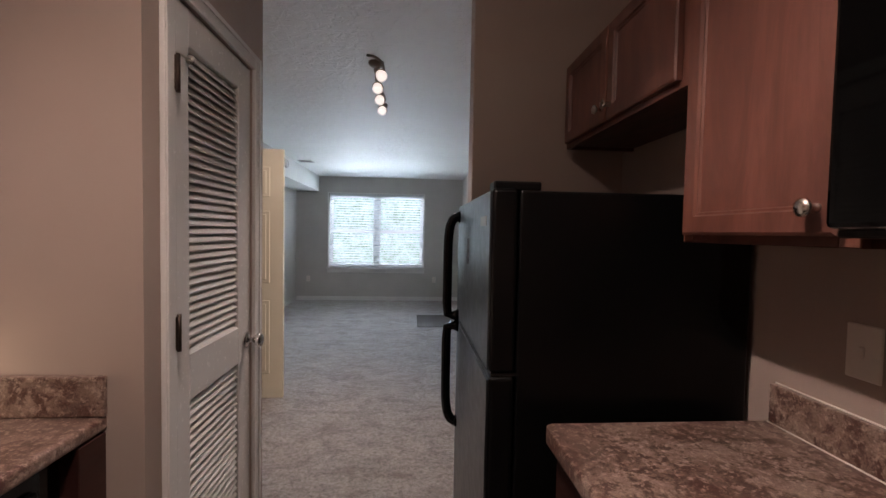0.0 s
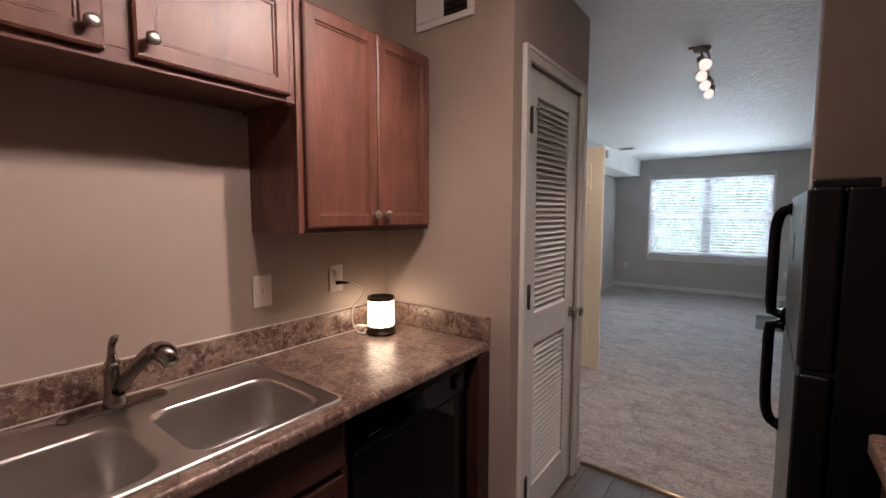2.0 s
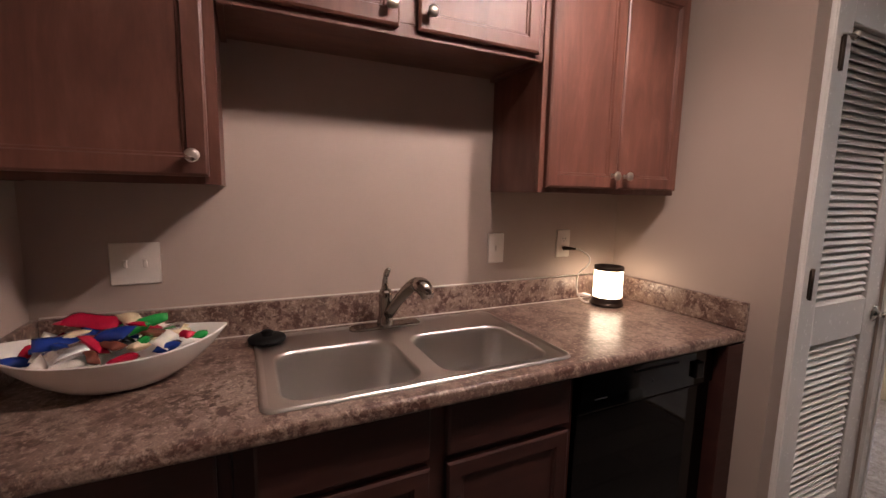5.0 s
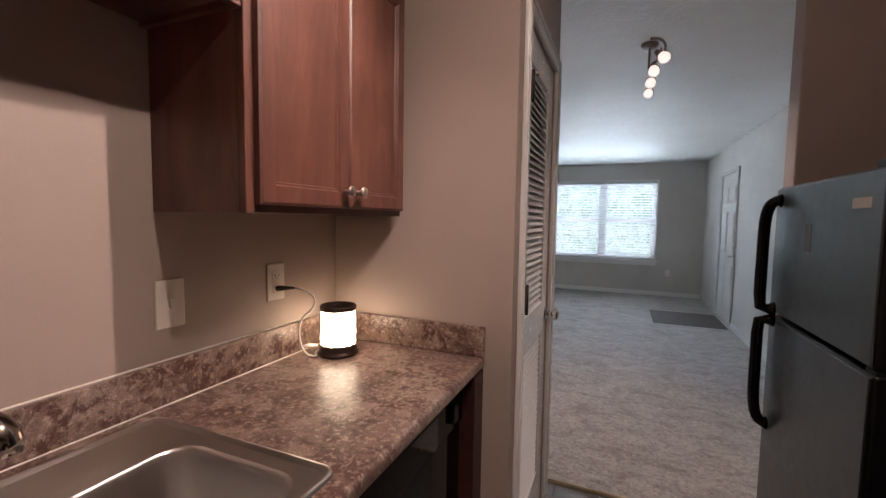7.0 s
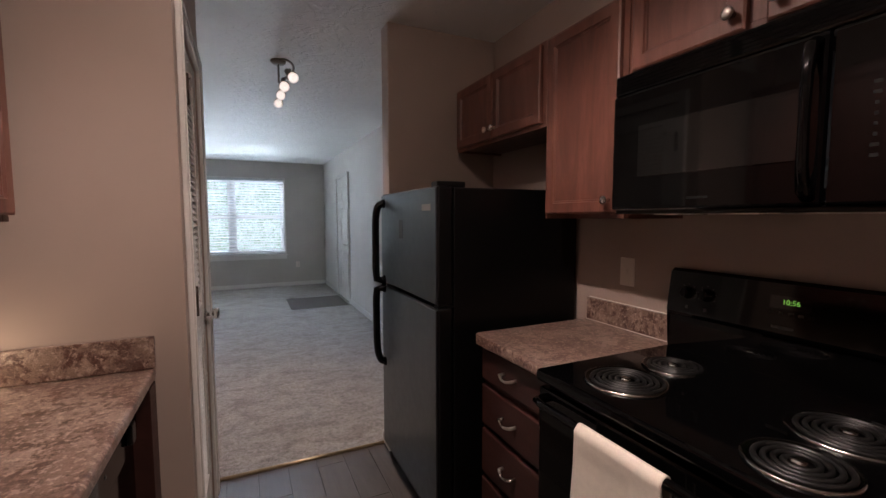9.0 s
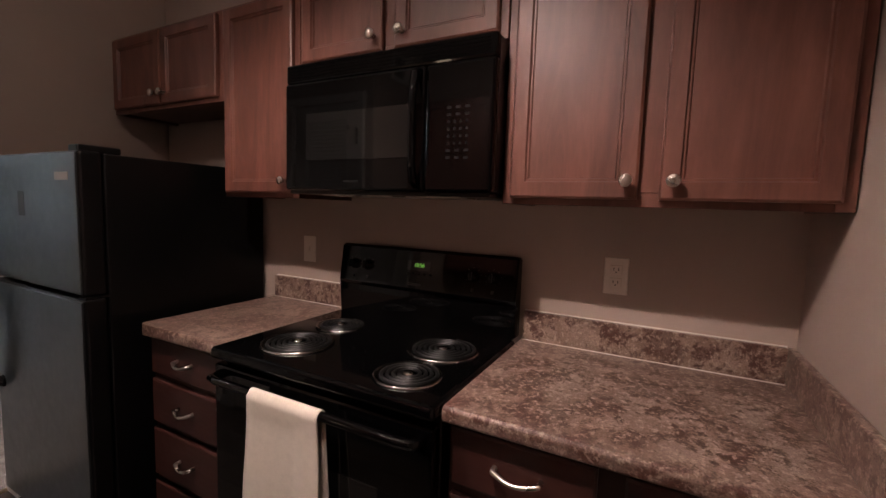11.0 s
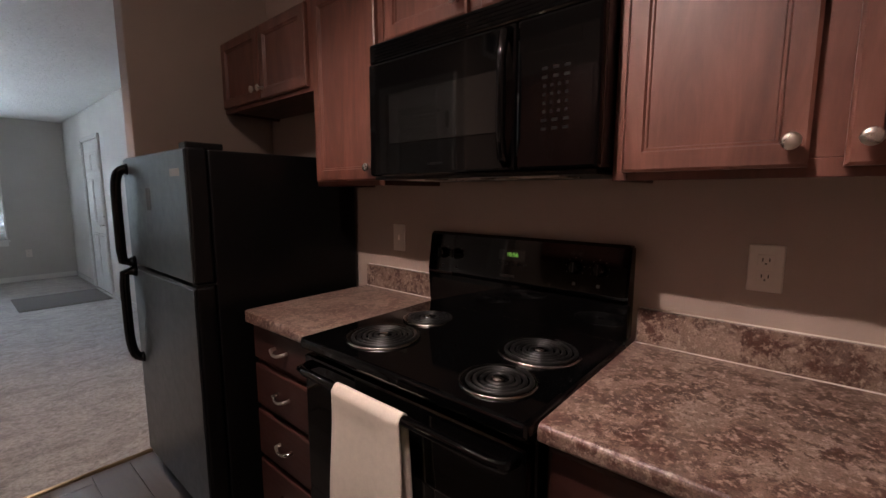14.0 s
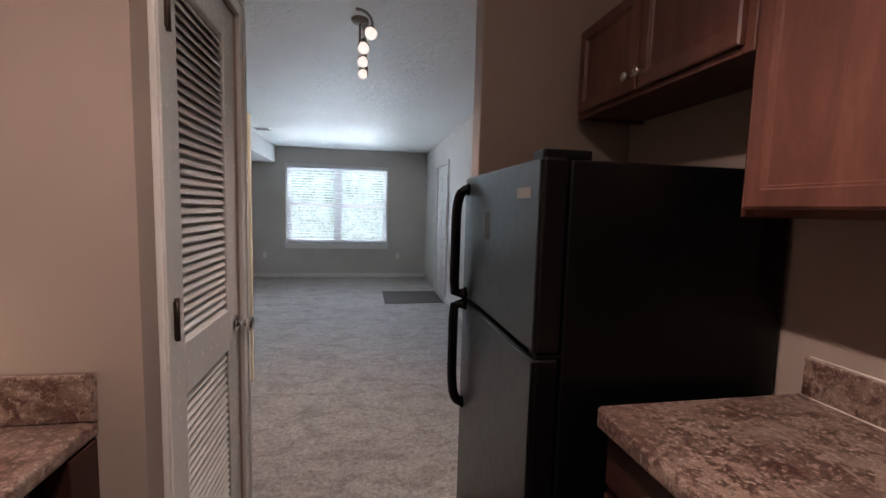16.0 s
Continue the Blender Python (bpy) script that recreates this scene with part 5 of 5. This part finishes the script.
bt = part("bottom_plate", boxed(MX + 0.02, KR - 0.004, MY0 + 0.01, MY1, MZ0 - 0.008, MZ0 + 0.005, 0.003), M_BLACK_MATT, mw)
for y in (0.15, 0.34, 0.53):
    part("grease_filter", boxed(MX + 0.06, MX + 0.20, y - 0.07, y + 0.07, MZ0 - 0.011, MZ0 - 0.007, 0.001), M_NICKEL, bt, "metal mesh grease filter")

# ---- candy dish ----
BX, BY, BL, BW = -0.915, -0.545, 0.228, 0.138
bowl = thing("candy_dish", "white boat-shaped ceramic dish full of wrapped sweets", "bowl", (BX, BY, CT + 0.001))


def boat(s, z_low, n=40):
    pts = []
    for k in range(n):
        a = 2 * math.pi * k / n
        c, q = math.cos(a), math.sin(a)
        y = BL * s * math.copysign(abs(c) ** 0.9, c)
        w = max(0.0, 1 - abs(c) ** 1.9)
        x = BW * s * math.copysign(w ** 0.75 * 0.98 + 0.004, q if abs(q) > 1e-9 else 1)
        pts.append((BX + x, BY + y, abs(c)))
    return pts


bm = bmesh.new()
levels = [(0.40, 0.0, 0.0), (0.46, 0.004, 0.0), (0.66, 0.028, 0.004), (0.86, 0.062, 0.012), (0.985, 0.090, 0.020), (1.0, 0.094, 0.022), (0.972, 0.094, 0.022), (0.83, 0.064, 0.012), (0.62, 0.032, 0.004), (0.42, 0.010, 0.0)]
rings = []
for s, h, tip in levels:
    rings.append([bm.verts.new((x, y, CT + 0.001 + h + tip * c ** 3)) for x, y, c in boat(s, h)])
for a, b in zip(rings, rings[1:]):
    for k in range(40):
        f = bm.faces.new((a[k], a[(k + 1) % 40], b[(k + 1) % 40], b[k]))
        f.smooth = True
bm.faces.new(rings[0][::-1])
bm.faces.new(rings[-1])
part("dish", bm, M_CERAMIC, bowl)
wraps = [plain("wrapper_" + n, c, 0.25, m, 50, 0.15, 0.001) for n, c, m in (("red", (0.40, 0.012, 0.045), 0.2), ("blue", (0.02, 0.05, 0.28), 0.3), ("green", (0.03, 0.35, 0.08), 0.2), ("white", (0.7, 0.66, 0.6), 0.0), ("brown", (0.16, 0.05, 0.035), 0.1), ("silver", (0.7, 0.7, 0.7), 0.9), ("cream", (0.62, 0.50, 0.33), 0.0), ("black", (0.02, 0.02, 0.02), 0.1))]
rnd = random.Random(4)


def sweet(at, size, turn, mat):
    """A pillow-shaped packet with crimped ends."""
    bm = bmesh.new()
    L, W, T = size
    nx, ny = 8, 6
    top, bot = {}, {}
    for i in range(nx + 1):
        for j in range(ny + 1):
            u, v = i / nx * 2 - 1, j / ny * 2 - 1
            puff = max(0.0, (1 - abs(u) ** 3) * (1 - abs(v) ** 2.4)) ** 0.6
            cr = 0.06 * math.sin(j * 3) if abs(u) > 0.95 else 0
            wob = 0.12 * math.sin(3 * u + 4 * v + at[0] * 90)
            top[i, j] = bm.verts.new((L / 2 * u, W / 2 * v * (1 - 0.12 * (1 - abs(u))), T / 2 * (puff * (1 + wob) + cr + 0.04)))
            bot[i, j] = bm.verts.new((L / 2 * u, W / 2 * v * (1 - 0.12 * (1 - abs(u))), -T / 2 * (puff + 0.04 - cr)))
    for i in range(nx):
        for j in range(ny):
            for g, rev in ((top, 1), (bot, -1)):
                f = bm.faces.new([g[i, j], g[i + 1, j], g[i + 1, j + 1], g[i, j + 1]][::rev])
                f.smooth = True
    edge = [(i, 0) for i in range(nx)] + [(nx, j) for j in range(ny)] + [(i, ny) for i in range(nx, 0, -1)] + [(0, j) for j in range(ny, 0, -1)]
    for k in range(len(edge)):
        a, b = edge[k], edge[(k + 1) % len(edge)]
        bm.faces.new((top[a], bot[a], bot[b], top[b]))
    bmesh.ops.transform(bm, matrix=pose(*at, *turn), verts=bm.verts[:])
    return bm


names = ["red", "dark blue", "green", "white", "brown", "silver", "cream", "black"]
for k in range(48):
    a, rr = k * 2.399, math.sqrt((k + 0.5) / 48)
    dy = 0.172 * rr * math.sin(a)
    room = (1 - abs(dy / BL) ** 1.9) ** 0.75
    px, py = BX + 0.110 * rr * math.cos(a) * room, BY + dy
    lift = 0.080 + 0.044 * (1 - rr * rr) + rnd.uniform(-0.004, 0.010)
    i = rnd.choice([0, 0, 1, 1, 2, 3, 3, 4, 4, 5, 6, 6, 7]) if k else 0
    s = rnd.uniform(0.85, 1.35) * (1.0 if rr < 0.75 else 0.72)
    it = thing("wrapped_sweet", names[i] + " foil-wrapped sweet lying in the dish", "candy", (px, py, CT + lift), "sweets in the dish")
    part("wrapper", sweet((px, py, CT + lift), (0.062 * s, 0.034 * s, 0.020), (rnd.uniform(-35, 35), rnd.uniform(-30, 30), rnd.uniform(0, 180)), wraps[i]), wraps[i], it)

# larger packets on top of the heap
for i, dx, dy, lift, size, turn in ((0, -0.035, -0.045, 0.142, (0.115, 0.070, 0.026), (6, 9, 74)), (1, 0.045, 0.010, 0.130, (0.080, 0.046, 0.024), (18, -10, 60)), (1, 0.040, -0.085, 0.120, (0.080, 0.046, 0.024), (22, 8, 110)), (2, -0.005, 0.062, 0.136, (0.085, 0.042, 0.022), (10, -14, 96)), (6, -0.030, 0.030, 0.138, (0.075, 0.050, 0.022), (-6, 10, 30)), (5, -0.015, 0.105, 0.112, (0.060, 0.036, 0.018), (8, -18, 80))):
    it = thing("wrapped_sweet", "large " + names[i] + " foil-wrapped sweet on top of the heap", "candy", (BX + dx, BY + dy, CT + lift), "sweets in the dish")
    part("wrapper", sweet((BX + dx, BY + dy, CT + lift), size, turn, wraps[i]), wraps[i], it)

# ---- kitchen ceiling fixture ----
ZK = HEAD_Z + 0.035
rail = bez((-0.13, -0.02, ZK), (-0.06, 0.14, ZK), (0.06, 0.28, ZK), (0.02, 0.40, ZK), 9) + bez((0.02, 0.40, ZK), (-0.04, 0.56, ZK), (-0.16, 0.80, ZK), (-0.08, 0.96, ZK), 9)[1:]
track_light("track_light", "dark bronze kitchen ceiling track light with four lit spots", rail,
            [(x, y, Vector(target) - Vector((x, y, HEAD_Z))) for x, y, target, w, cone in KITCHEN_HEADS],
            (0.00, 0.45), M_BULB_KITCHEN, ZK)

# ---- kitchen floor planks ----
PLW, PLL = 0.150, 0.92
k_floor = structure("floor_kitchen", boxed(KL, KR, KB, 2.125, -0.0035, -0.002), M_DARK, "dark grey-brown vinyl plank kitchen floor", "floor")
plank_meshes = {}
x = -0.60
col = 0
while x < 0.60:
    y = KB - 0.30 - (col * 0.37) % PLL
    while y < 2.125:
        y0, y1 = max(y, KB), min(y + PLL - 0.002, 2.124)
        if y1 - y0 > 0.02:
            key = round(y1 - y0, 3)
            if key not in plank_meshes:
                bm = boxed(0, PLW - 0.002, 0, y1 - y0, 0, 0.0035)
                bmesh.ops.bevel(bm, geom=[e for e in bm.edges if all(v.co.z > 0.003 for v in e.verts)], offset=0.0012, segments=1, affect='EDGES')
                me = bpy.data.meshes.new("plank")
                bm.to_mesh(me)
                bm.free()
                me.materials.append(M_PLANK)
                plank_meshes[key] = me
            p = new("plank", plank_meshes[key])
            p.parent = k_floor
            p.location = (x, y0, -0.002)
        y += PLL
    x += PLW
    col += 1
